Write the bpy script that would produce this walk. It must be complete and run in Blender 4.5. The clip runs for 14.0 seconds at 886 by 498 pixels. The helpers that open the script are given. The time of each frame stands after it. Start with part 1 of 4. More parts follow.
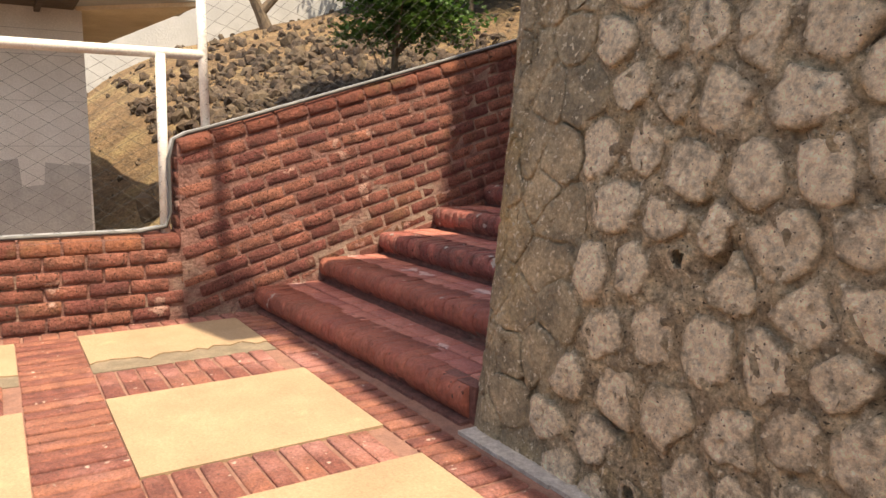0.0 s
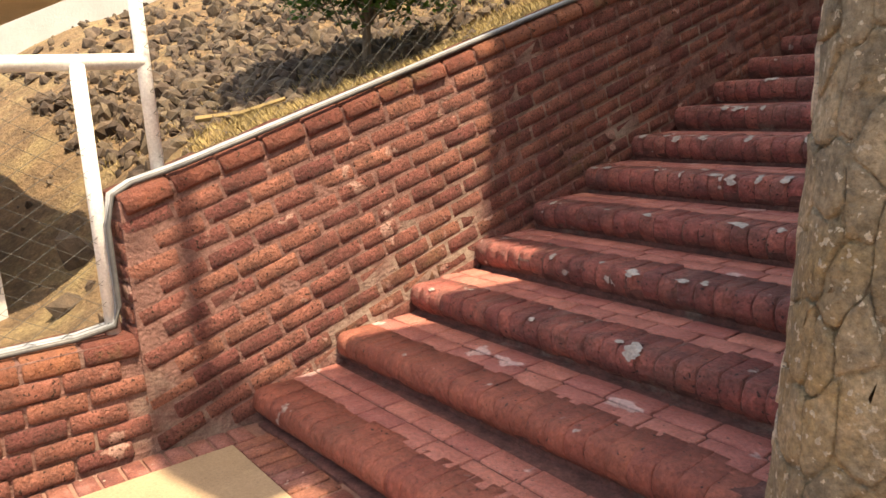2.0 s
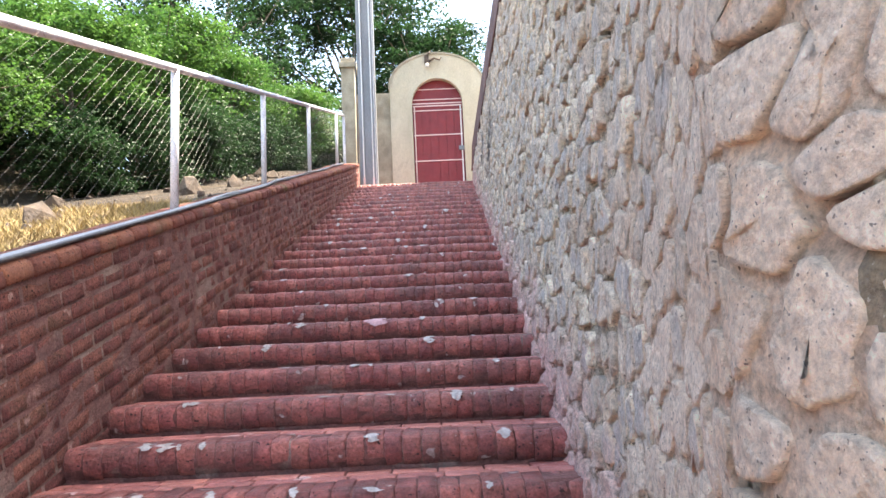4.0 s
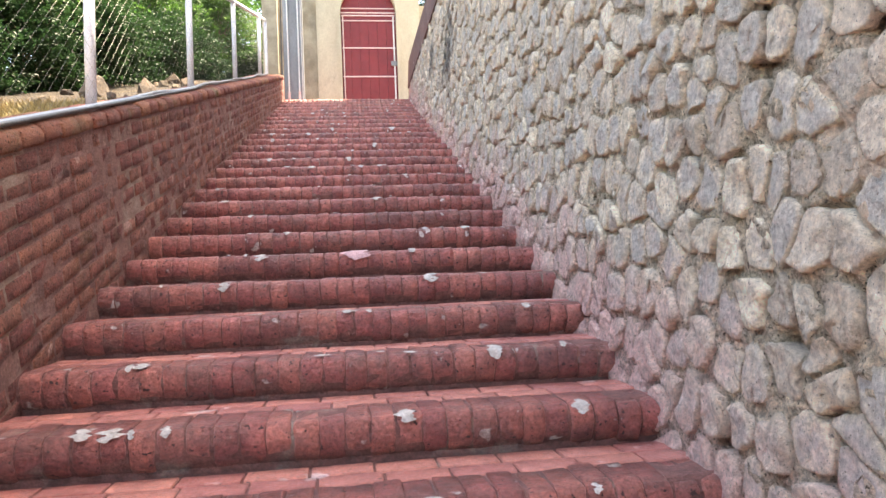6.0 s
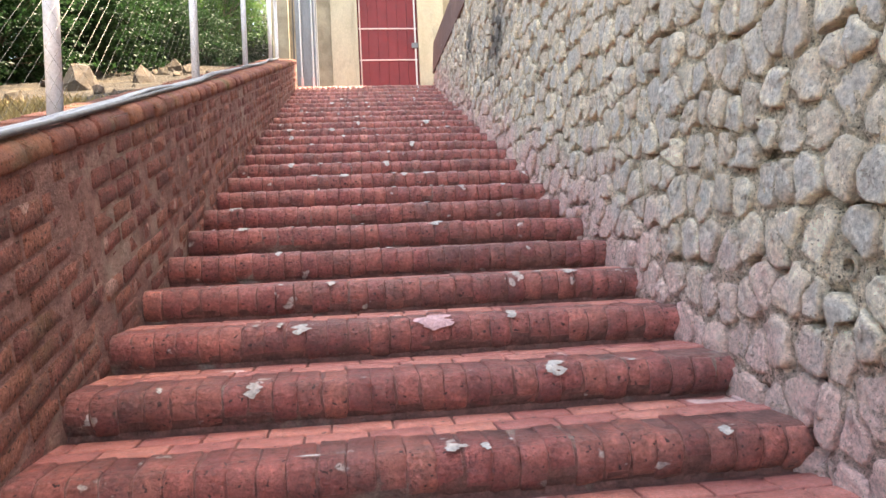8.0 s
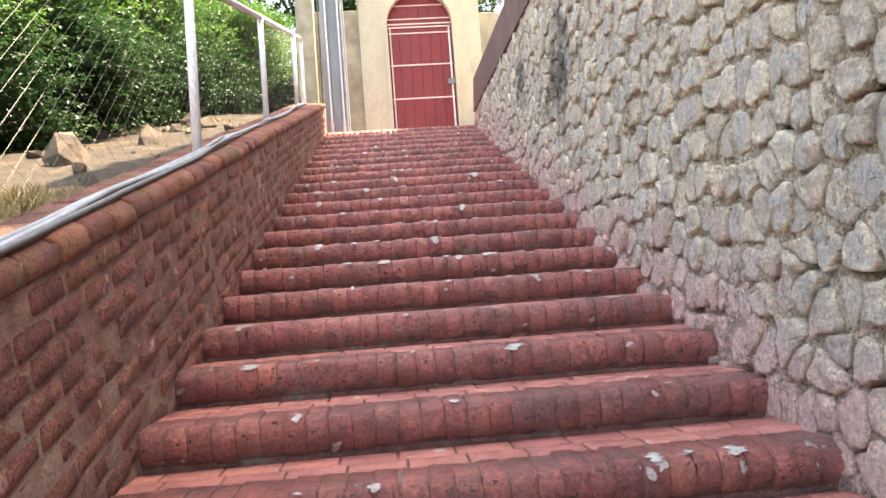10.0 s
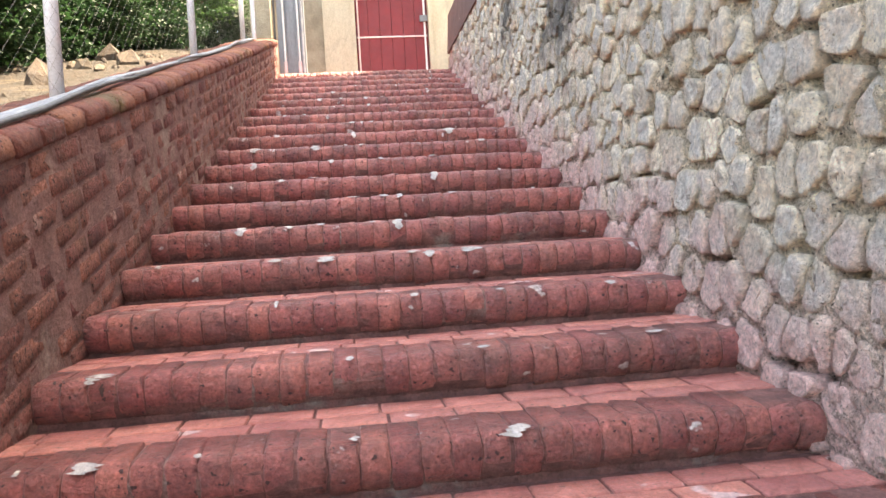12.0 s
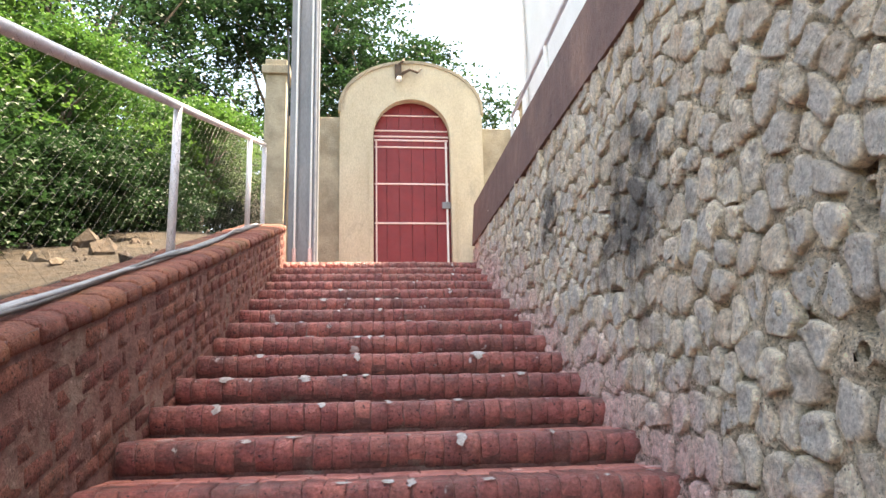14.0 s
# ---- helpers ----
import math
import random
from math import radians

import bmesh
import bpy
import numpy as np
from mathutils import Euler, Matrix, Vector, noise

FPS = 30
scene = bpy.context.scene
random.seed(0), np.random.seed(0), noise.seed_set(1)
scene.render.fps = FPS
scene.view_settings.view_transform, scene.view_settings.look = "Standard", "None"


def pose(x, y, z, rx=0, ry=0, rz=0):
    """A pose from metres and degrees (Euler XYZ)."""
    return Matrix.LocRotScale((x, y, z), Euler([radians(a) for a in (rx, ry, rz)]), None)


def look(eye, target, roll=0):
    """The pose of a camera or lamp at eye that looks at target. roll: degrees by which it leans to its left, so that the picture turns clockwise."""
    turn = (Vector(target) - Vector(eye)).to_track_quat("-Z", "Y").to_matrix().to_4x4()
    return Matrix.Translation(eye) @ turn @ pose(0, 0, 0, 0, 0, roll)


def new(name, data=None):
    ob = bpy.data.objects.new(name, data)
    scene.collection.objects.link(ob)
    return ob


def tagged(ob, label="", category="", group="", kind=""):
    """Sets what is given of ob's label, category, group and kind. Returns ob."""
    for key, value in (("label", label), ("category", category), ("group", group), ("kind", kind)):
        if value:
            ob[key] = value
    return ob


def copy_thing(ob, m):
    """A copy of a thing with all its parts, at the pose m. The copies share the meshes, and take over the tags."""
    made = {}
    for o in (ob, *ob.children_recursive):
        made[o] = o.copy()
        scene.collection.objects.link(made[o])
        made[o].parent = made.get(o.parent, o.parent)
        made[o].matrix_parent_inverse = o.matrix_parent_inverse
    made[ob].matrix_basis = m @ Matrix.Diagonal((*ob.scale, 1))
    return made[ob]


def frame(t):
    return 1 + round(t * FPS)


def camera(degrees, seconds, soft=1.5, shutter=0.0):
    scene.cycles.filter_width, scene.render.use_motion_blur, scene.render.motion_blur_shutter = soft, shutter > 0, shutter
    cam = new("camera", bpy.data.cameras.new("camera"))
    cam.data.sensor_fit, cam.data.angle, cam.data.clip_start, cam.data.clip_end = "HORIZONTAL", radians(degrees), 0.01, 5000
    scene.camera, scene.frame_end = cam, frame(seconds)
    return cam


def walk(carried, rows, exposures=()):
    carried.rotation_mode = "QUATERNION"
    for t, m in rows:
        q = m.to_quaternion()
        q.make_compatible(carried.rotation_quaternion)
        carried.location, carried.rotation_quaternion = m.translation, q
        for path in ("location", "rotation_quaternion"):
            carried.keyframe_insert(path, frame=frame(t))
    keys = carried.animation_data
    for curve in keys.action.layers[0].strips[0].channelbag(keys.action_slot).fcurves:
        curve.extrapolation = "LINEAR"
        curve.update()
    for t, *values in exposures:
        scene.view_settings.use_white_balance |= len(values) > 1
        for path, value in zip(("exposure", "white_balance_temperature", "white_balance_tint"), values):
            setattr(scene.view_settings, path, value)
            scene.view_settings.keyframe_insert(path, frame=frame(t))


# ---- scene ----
cam = camera(62.6, 14.0)
PATH = [
    (0, (5.253, -1.586, 1.238), (3.568, -0.549, 0.951), 0.4),
    (0.5, (4.892, -1.434, 1.35), (3.085, -0.641, 1.02), -0.5),
    (1, (4.469, -1.469, 1.552), (2.638, -0.756, 1.182), -3.8),
    (1.5, (3.983, -1.442, 1.58), (2.276, -0.489, 1.156), -4.7),
    (2, (3.455, -1.304, 1.618), (1.892, -0.128, 1.2), -3.3),
    (2.5, (2.881, -1.163, 1.626), (1.583, 0.333, 1.348), -1.0),
    (3, (2.483, -0.831, 1.675), (1.681, 0.998, 1.56), -0.6),
    (3.5, (2.282, -0.542, 1.739), (1.965, 1.428, 1.879), -1.2),
    (4, (1.976, -0.298, 1.816), (1.999, 1.682, 2.097), -2.7),
    (4.2, (1.886, -0.207, 1.806), (1.944, 1.77, 2.099), -2.6),
    (6.3, (1.345, 1.029, 1.996), (1.638, 3.006, 2.056), -2.1),
    (6.5, (1.327, 1.19, 2.072), (1.634, 3.165, 2.156), -1.8),
    (7, (1.304, 1.535, 2.142), (1.697, 3.494, 2.229), -0.6),
    (7.5, (1.197, 1.844, 2.263), (1.498, 3.821, 2.299), -2.3),
    (8, (1.08, 2.256, 2.39), (1.342, 4.239, 2.413), -2.6),
    (8.5, (1.119, 2.611, 2.477), (1.438, 4.584, 2.529), -2.1),
    (9, (1.087, 2.96, 2.625), (1.297, 4.947, 2.715), -4.5),
    (9.2, (1.065, 3.1, 2.712), (1.224, 5.091, 2.814), -4.6),
    (11.3, (1.14, 4.482, 3.145), (1.392, 6.466, 3.203), -2.7),
    (11.5, (1.182, 4.643, 3.172), (1.449, 6.624, 3.211), -2.5),
    (12, (1.222, 4.987, 3.277), (1.469, 6.971, 3.221), -3.4),
    (12.5, (1.227, 5.358, 3.444), (1.51, 7.337, 3.375), -3.1),
    (13, (1.298, 5.692, 3.53), (1.652, 7.66, 3.484), -2.5),
    (13.5, (1.341, 6.044, 3.644), (1.576, 8.025, 3.778), -2.2),
    (14, (1.329, 6.404, 3.859), (1.552, 8.348, 4.27), -1.3),
]
walk(cam, [(t, look(eye, target, roll)) for t, eye, target, roll in PATH],
     [(0, 1.3, 8700, 10), (1.5, 1.45, 9000, 10), (2.0, 1.7, 9200, 10), (2.5, 2.2, 9200, 10), (3.0, 2.5, 8500, 10), (3.5, 3.1, 7300, 10), (4.0, 2.95, 7100, 10), (6.5, 3.25, 8300, 10), (9.0, 3.25, 8400, 10), (12.5, 3.45, 8500, 10), (13.5, 3.2, 8500, 10), (14.0, 2.95, 8300, 10)])

# ---- light ----
SUN = Vector((2.9, 0.72, 7.37)).normalized()
world = bpy.data.worlds.new("world")
scene.world = world
world.use_nodes = True
wn = world.node_tree.nodes
sky = wn.new("ShaderNodeTexSky")
sky.sky_type, sky.sun_disc = "NISHITA", False
sky.sun_elevation = math.asin(SUN.z)
sky.sun_rotation = math.atan2(SUN.x, SUN.y)
sky.dust_density, sky.air_density = 2.5, 1.2
wn["Background"].inputs["Strength"].default_value = 0.13
world.node_tree.links.new(sky.outputs[0], wn["Background"].inputs["Color"])
sun = new("sun", bpy.data.lights.new("sun", "SUN"))
sun.data.energy, sun.data.angle, sun.data.color = 3.5, radians(0.55), (1.0, 0.93, 0.82)
sun.matrix_basis = look(SUN * 60, (0, 0, 0))

# ---- materials ----


def material(name, a, b, scale=9.0, rough=0.85, bump=0.3, bump_scale=60.0, stain=None, stain_scale=1.2, stain_at=0.55,
             vary=0.0, spots=None, spot_scale=14.0, spot_at=0.68, metal=0.0, island=False, squash=(1, 1, 1), dist=0.03,
             grain=0.25, grain_scale=75.0, pits=None, pit_at=0.66, splash=None, patina=None, mould=(), face=None, pit_scale=0.8):
    """Two mixed colours by a middle noise, a stain by a wide one, spots with hard edges, brightness varied piece by piece, relief."""
    m = bpy.data.materials.new(name)
    m.use_nodes = True
    nt = m.node_tree
    n, link = nt.nodes, nt.links.new
    bsdf = n["Principled BSDF"]
    bsdf.inputs["Roughness"].default_value = rough
    bsdf.inputs["Metallic"].default_value = metal
    geo = n.new("ShaderNodeNewGeometry")
    mapping = n.new("ShaderNodeMapping")
    mapping.inputs["Scale"].default_value = squash
    link(geo.outputs["Position"], mapping.inputs["Vector"])

    def noisy(s, detail=6.0, roughness=0.6):
        t = n.new("ShaderNodeTexNoise")
        t.inputs["Scale"].default_value, t.inputs["Detail"].default_value = s, detail
        t.inputs["Roughness"].default_value = roughness
        link(mapping.outputs[0], t.inputs["Vector"])
        return t.outputs["Fac"]

    def ramp(fac, lo, hi):
        r = n.new("ShaderNodeMapRange")
        r.inputs["From Min"].default_value, r.inputs["From Max"].default_value = lo, hi
        link(fac, r.inputs["Value"])
        return r.outputs["Result"]

    def mix(fac, one, two):
        x = n.new("ShaderNodeMix")
        x.data_type = "RGBA"
        link(fac, x.inputs["Factor"])
        for socket, v in ((x.inputs["A"], one), (x.inputs["B"], two)):
            if isinstance(v, tuple):
                socket.default_value = (*v, 1)
            else:
                link(v, socket)
        return x.outputs["Result"]

    colour = mix(ramp(noisy(scale), 0.35, 0.65), a, b)
    if vary:
        source = geo.outputs["Random Per Island"]
        if not island:
            info = n.new("ShaderNodeObjectInfo")
            source = info.outputs["Random"]
        hsv = n.new("ShaderNodeHueSaturation")
        link(ramp(source, 0.0, 1.0), hsv.inputs["Value"])
        span = hsv.inputs["Value"].links[0].from_node
        span.inputs["To Min"].default_value, span.inputs["To Max"].default_value = 1 - vary, 1 + vary
        wob = n.new("ShaderNodeMath")
        wob.operation = "MULTIPLY_ADD"
        link(source, wob.inputs[0])
        wob.inputs[1].default_value, wob.inputs[2].default_value = 0.07 * vary, 0.5 - 0.035 * vary
        link(wob.outputs[0], hsv.inputs["Hue"])
        link(colour, hsv.inputs["Color"])
        colour = hsv.outputs["Color"]
    if face:
        # the broken face of a stone, bare of the lime that clings to its rim
        bare = n.new("ShaderNodeAttribute")
        bare.attribute_name = "bare"
        ragged = n.new("ShaderNodeMath")
        ragged.operation = "MULTIPLY_ADD"
        link(noisy(13.0, 7.0, 0.7), ragged.inputs[0])
        ragged.inputs[1].default_value = 1.6
        link(bare.outputs["Fac"], ragged.inputs[2])
        colour = mix(ramp(ragged.outputs[0], 0.9, 1.35), colour, face)
    if stain:
        colour = mix(ramp(noisy(stain_scale, 8.0, 0.7), stain_at, stain_at + 0.16), colour, stain)
    if spots:
        colour = mix(ramp(noisy(spot_scale, 3.0, 0.5), spot_at, spot_at + 0.03), colour, spots)
    if patina:
        colour = mix(ramp(noisy(5.5, 7.0, 0.7), 0.5, 0.72), colour, patina)
    for place, reach in mould:
        # black mould spreading unevenly round one seep in the wall
        far = n.new("ShaderNodeVectorMath")
        far.operation = "DISTANCE"
        link(geo.outputs["Position"], far.inputs[0])
        far.inputs[1].default_value = place
        uneven = n.new("ShaderNodeMath")
        uneven.operation = "MULTIPLY_ADD"
        link(noisy(3.2, 7.0, 0.7), uneven.inputs[0])
        uneven.inputs[1].default_value = 2.4 * reach
        link(far.outputs["Value"], uneven.inputs[2])
        colour = mix(ramp(uneven.outputs[0], 1.95 * reach, 1.35 * reach), colour, (0.16, 0.145, 0.13))
    if splash:
        # red wash splashed on the wall's foot along the slope of the stair
        dot = n.new("ShaderNodeVectorMath")
        dot.operation = "DOT_PRODUCT"
        link(geo.outputs["Position"], dot.inputs[0])
        dot.inputs[1].default_value = (0, -0.3424, 1.0)
        wide = n.new("ShaderNodeMath")
        wide.operation = "MULTIPLY_ADD"
        link(noisy(1.6, 6.0, 0.65), wide.inputs[0])
        wide.inputs[1].default_value = 1.7
        link(dot.outputs["Value"], wide.inputs[2])
        inside = n.new("ShaderNodeMath")
        inside.operation = "MULTIPLY"
        link(ramp(wide.outputs[0], 1.55, 0.95), inside.inputs[0])
        sep = n.new("ShaderNodeSeparateXYZ")
        link(geo.outputs["Position"], sep.inputs[0])
        link(ramp(sep.outputs["Y"], 0.8, 2.2), inside.inputs[1])
        colour = mix(inside.outputs[0], colour, splash)
    if grain:
        hsv = n.new("ShaderNodeHueSaturation")
        link(ramp(noisy(grain_scale, 10.0, 0.75), 0.3, 0.7), hsv.inputs["Value"])
        span = hsv.inputs["Value"].links[0].from_node
        span.inputs["To Min"].default_value, span.inputs["To Max"].default_value = 1 - grain, 1 + grain
        link(colour, hsv.inputs["Color"])
        colour = hsv.outputs["Color"]
    if pits:
        colour = mix(ramp(noisy(grain_scale * pit_scale, 2.0, 0.4), pit_at, pit_at + 0.05), colour, pits)
    link(colour, bsdf.inputs["Base Color"])
    b = n.new("ShaderNodeBump")
    b.inputs["Strength"].default_value, b.inputs["Distance"].default_value = bump, dist
    link(noisy(bump_scale, 8.0, 0.7), b.inputs["Height"])
    link(b.outputs[0], bsdf.inputs["Normal"])
    link(ramp(noisy(scale * 2.5), 0.3, 0.7), bsdf.inputs["Roughness"])
    span = bsdf.inputs["Roughness"].links[0].from_node
    span.inputs["To Min"].default_value, span.inputs["To Max"].default_value = max(0.02, rough - 0.12), min(1.0, rough + 0.1)
    return m


M_NOSE = material("red_oxide_brick", (0.44, 0.14, 0.12), (0.24, 0.078, 0.07), 9, 0.4, 1.0, 40, (0.17, 0.066, 0.064), 2.2, 0.49,
                  0.15, (0.55, 0.47, 0.45), 9.0, 0.68, grain=0.6, grain_scale=60, pits=(0.05, 0.02, 0.02), pit_at=0.66, patina=(0.2, 0.09, 0.078))
M_NOSEWORN = material("worn_red_step", (0.4, 0.125, 0.09), (0.265, 0.08, 0.06), 5, 0.6, 1.0, 30, (0.23, 0.09, 0.065), 2.2, 0.53,
                      0.08, (0.5, 0.4, 0.37), 6.0, 0.7, grain=0.5, grain_scale=50, pits=(0.07, 0.035, 0.03), pit_at=0.69, squash=(1, 1, 0.6))
M_TREAD = material("red_tread_brick", (0.53, 0.2, 0.168), (0.4, 0.138, 0.118), 8, 0.42, 0.8, 45, (0.33, 0.12, 0.11), 1.8, 0.56,
                   0.16, (0.66, 0.45, 0.43), 4.2, 0.66, grain=0.42, grain_scale=60, pits=(0.14, 0.07, 0.06), pit_at=0.68)
M_DAB = material("pale_cement_dab", (0.58, 0.54, 0.52), (0.4, 0.36, 0.34), 25, 0.9, 0.8, 60, grain=0.3)
M_PINKDAB = material("pink_cement_dab", (0.66, 0.42, 0.44), (0.55, 0.34, 0.36), 25, 0.9, 0.8, 60, grain=0.25)
M_STEPMORTAR = material("step_mortar", (0.27, 0.115, 0.1), (0.14, 0.06, 0.054), 14, 0.9, 1.0, 50, (0.3, 0.24, 0.21), 3.0, 0.55, grain=0.45)
WALLBRICK = dict(a=(0.34, 0.12, 0.095), b=(0.175, 0.066, 0.053), scale=7, rough=0.9, bump=1.0, bump_scale=34, stain=(0.2, 0.11, 0.06), stain_scale=1.3,
                 stain_at=0.56, vary=0.28, spots=(0.46, 0.27, 0.23), spot_scale=5.0, spot_at=0.64, grain=0.7, pits=(0.06, 0.028, 0.02), pit_at=0.63, dist=0.05)
M_WALLBRICK = material("wall_brick", **WALLBRICK)
M_WALLBRICK_J = material("wall_brick_far", island=True, **WALLBRICK)
M_WALLMORTAR = material("wall_mortar", (0.36, 0.185, 0.16), (0.2, 0.1, 0.088), 8, 0.95, 1.0, 38, (0.45, 0.35, 0.29), 1.1, 0.52, grain=0.4, dist=0.05)
M_CAPBRICK = material("cap_brick", (0.34, 0.115, 0.07), (0.22, 0.075, 0.052), 9, 0.88, 1.0, 36, (0.17, 0.13, 0.06), 1.6, 0.54, 0.32, grain=0.4,
                      pits=(0.08, 0.035, 0.02), pit_at=0.64, dist=0.05)
MOULD = (((2.92, 10.35, 4.95), 0.95), ((2.95, 12.2, 5.4), 0.5))
STONE = dict(a=(0.92, 0.785, 0.62), b=(0.64, 0.545, 0.43), scale=7.5, rough=0.92, bump=1.0, bump_scale=22, stain=(0.74, 0.56, 0.4), stain_scale=2.2,
             stain_at=0.54, vary=0.2, grain=0.5, grain_scale=45, dist=0.08, pits=(0.32, 0.27, 0.22), pit_at=0.67, pit_scale=2.2, splash=(0.78, 0.5, 0.45), mould=MOULD, face=(0.63, 0.58, 0.52))
M_STONE = material("field_stone", **STONE)
# cream-smeared stone near the corner, lightened and warmed for the court's bounced sun
M_STONE_WARM = material("warm_field_stone", island=True, **{**STONE, "a": (0.9, 0.76, 0.61), "b": (0.72, 0.59, 0.46), "vary": 0.14, "grain": 0.45, "face": (0.84, 0.72, 0.58)})
M_STONE_J = material("field_stone_far", island=True, **STONE)
M_COURTSTONE = material("court_stone", (0.7, 0.56, 0.4), (0.42, 0.33, 0.235), 11, 0.95, 1.0, 30, (0.25, 0.21, 0.155), 4.5, 0.53, 0.12, (0.8, 0.7, 0.56), 34, 0.63,
                        grain=0.6, grain_scale=40, dist=0.1, pits=(0.14, 0.11, 0.08), pit_at=0.68, pit_scale=2.4, face=(0.95, 0.8, 0.62))
M_COURTMORTAR = material("court_mortar", (0.7, 0.56, 0.39), (0.34, 0.27, 0.195), 8, 0.97, 1.0, 26, (0.5, 0.36, 0.2), 2.4, 0.54, 0.0, (0.78, 0.68, 0.54), 38, 0.63,
                         dist=0.13, grain=0.8, grain_scale=45, pits=(0.09, 0.07, 0.05), pit_at=0.66, pit_scale=1.6)
M_STONEMORTAR = material("stone_mortar", (0.82, 0.68, 0.5), (0.5, 0.4, 0.29), 9, 0.97, 1.0, 26, (0.46, 0.31, 0.18), 1.8, 0.55, dist=0.13, grain=0.9, grain_scale=50,
                         pits=(0.12, 0.09, 0.066), pit_at=0.65, pit_scale=1.6, splash=(0.66, 0.43, 0.37), mould=MOULD)
# cream mortar of the corner, with the same bounced sun in its colour
M_WARMMORTAR = material("cream_mortar_sun_bounce", (0.84, 0.67, 0.51), (0.62, 0.47, 0.345), 6, 0.97, 1.0, 22, (0.62, 0.42, 0.28), 1.6, 0.55, dist=0.09, grain=0.5, grain_scale=50,
                        pits=(0.22, 0.15, 0.1), pit_at=0.69)
M_RENDER = material("weathered_cement", (0.56, 0.45, 0.31), (0.21, 0.18, 0.135), 5, 0.95, 1.0, 24, (0.45, 0.32, 0.16), 1.8, 0.53,
                    0.0, (0.66, 0.58, 0.46), 42, 0.62, dist=0.07, grain=0.55, grain_scale=55)
M_SLAB = material("yellow_slab", (0.36, 0.26, 0.168), (0.3, 0.213, 0.137), 3, 0.75, 0.35, 60, (0.5, 0.38, 0.23), 2.5, 0.6)
M_CEMENT = material("grey_cement", (0.24, 0.19, 0.14), (0.16, 0.13, 0.095), 9, 0.95, 0.6, 50)
M_FLOORBRICK = material("floor_brick", (0.32, 0.118, 0.085), (0.18, 0.064, 0.052), 10, 0.72, 0.8, 50, (0.43, 0.2, 0.18), 1.1, 0.53,
                        0.22, (0.55, 0.4, 0.34), 16, 0.68, grain=0.55, pits=(0.1, 0.05, 0.04), pit_at=0.68)
M_FLOORMORTAR = material("floor_mortar", (0.3, 0.155, 0.12), (0.21, 0.11, 0.09), 12, 0.95, 0.6, 60)
M_COPING = material("painted_coping", (0.18, 0.1, 0.083), (0.12, 0.068, 0.06), 6, 0.85, 0.8, 25, (0.28, 0.16, 0.12), 1.5, 0.55, squash=(1, 1, 0.5))
M_CREAM = material("cream_plaster", (0.57, 0.52, 0.395), (0.49, 0.44, 0.325), 3, 0.9, 0.5, 40, (0.33, 0.3, 0.24), 1.9, 0.56, squash=(1, 1, 0.45), pits=(0.22, 0.2, 0.16), pit_at=0.72)
M_OLDCREAM = material("weathered_plaster", (0.44, 0.39, 0.29), (0.28, 0.245, 0.18), 3, 0.95, 0.8, 20, (0.3, 0.25, 0.17), 1.6, 0.52)
M_DOOR = material("maroon_door_paint", (0.22, 0.018, 0.024), (0.18, 0.014, 0.02), 4, 0.55, 0.12, 40)
M_WHITE = material("white_paint", (0.8, 0.79, 0.77), (0.72, 0.71, 0.69), 8, 0.5, 0.1, 60)
M_PINKWHITE = material("pinkish_white_paint", (0.78, 0.62, 0.6), (0.7, 0.54, 0.52), 8, 0.6, 0.1, 60)
M_POST = material("pale_grey_paint", (0.66, 0.65, 0.7), (0.55, 0.54, 0.6), 6, 0.5, 0.15, 60, (0.4, 0.37, 0.37), 3.0, 0.6)
M_WIRE = material("galvanised_wire", (0.1, 0.095, 0.085), (0.06, 0.06, 0.055), 20, 0.5, 0.0, 60, metal=0.4)
M_CABLE_D = material("dark_cable", (0.06, 0.06, 0.065), (0.1, 0.1, 0.1), 8, 0.55, 0.1, 60)
M_CABLE_L = material("grey_conduit", (0.3, 0.31, 0.335), (0.2, 0.21, 0.235), 6, 0.5, 0.1, 60)
M_STEEL = material("grey_steel_pole", (0.26, 0.27, 0.285), (0.18, 0.19, 0.205), 4, 0.55, 0.2, 40, (0.3, 0.24, 0.2), 1.5, 0.6, squash=(1, 1, 0.2))
M_EARTH = material("dry_earth", (0.28, 0.18, 0.1), (0.15, 0.096, 0.055), 4.0, 0.97, 1.0, 12, (0.33, 0.25, 0.13), 0.9, 0.5, dist=0.12, grain=0.5, grain_scale=18)
# dark brown soil, darkened further to hold the shade of the trees
M_EARTH_SHADE = material("tree_shaded_soil", (0.09, 0.063, 0.042), (0.042, 0.031, 0.022), 6.0, 0.97, 1.0, 16, (0.2, 0.145, 0.085), 1.3, 0.58, dist=0.12, grain=0.6, grain_scale=24)
M_ROCK = material("dark_rubble", (0.12, 0.084, 0.06), (0.05, 0.036, 0.028), 6, 0.9, 0.8, 20, (0.19, 0.13, 0.08), 1.4, 0.58, 0.45, island=True)
M_STRAW = material("dry_grass_blades", (0.36, 0.265, 0.12), (0.2, 0.15, 0.07), 2, 0.9, 0.0, 30, vary=0.3, island=True)
M_HUT = material("whitewashed_hut", (0.66, 0.62, 0.6), (0.57, 0.53, 0.51), 2.5, 0.9, 0.3, 30, (0.6, 0.55, 0.5), 1.1, 0.6)
M_HUTDARK = material("damp_grey_wash", (0.43, 0.4, 0.39), (0.35, 0.325, 0.32), 4, 0.9, 0.3, 30)
M_BEIGE = material("beige_soffit", (0.74, 0.63, 0.5), (0.62, 0.51, 0.38), 3, 0.9, 0.2, 30)
M_TIMBER = material("dark_timber", (0.1, 0.07, 0.05), (0.06, 0.04, 0.03), 10, 0.8, 0.3, 40)
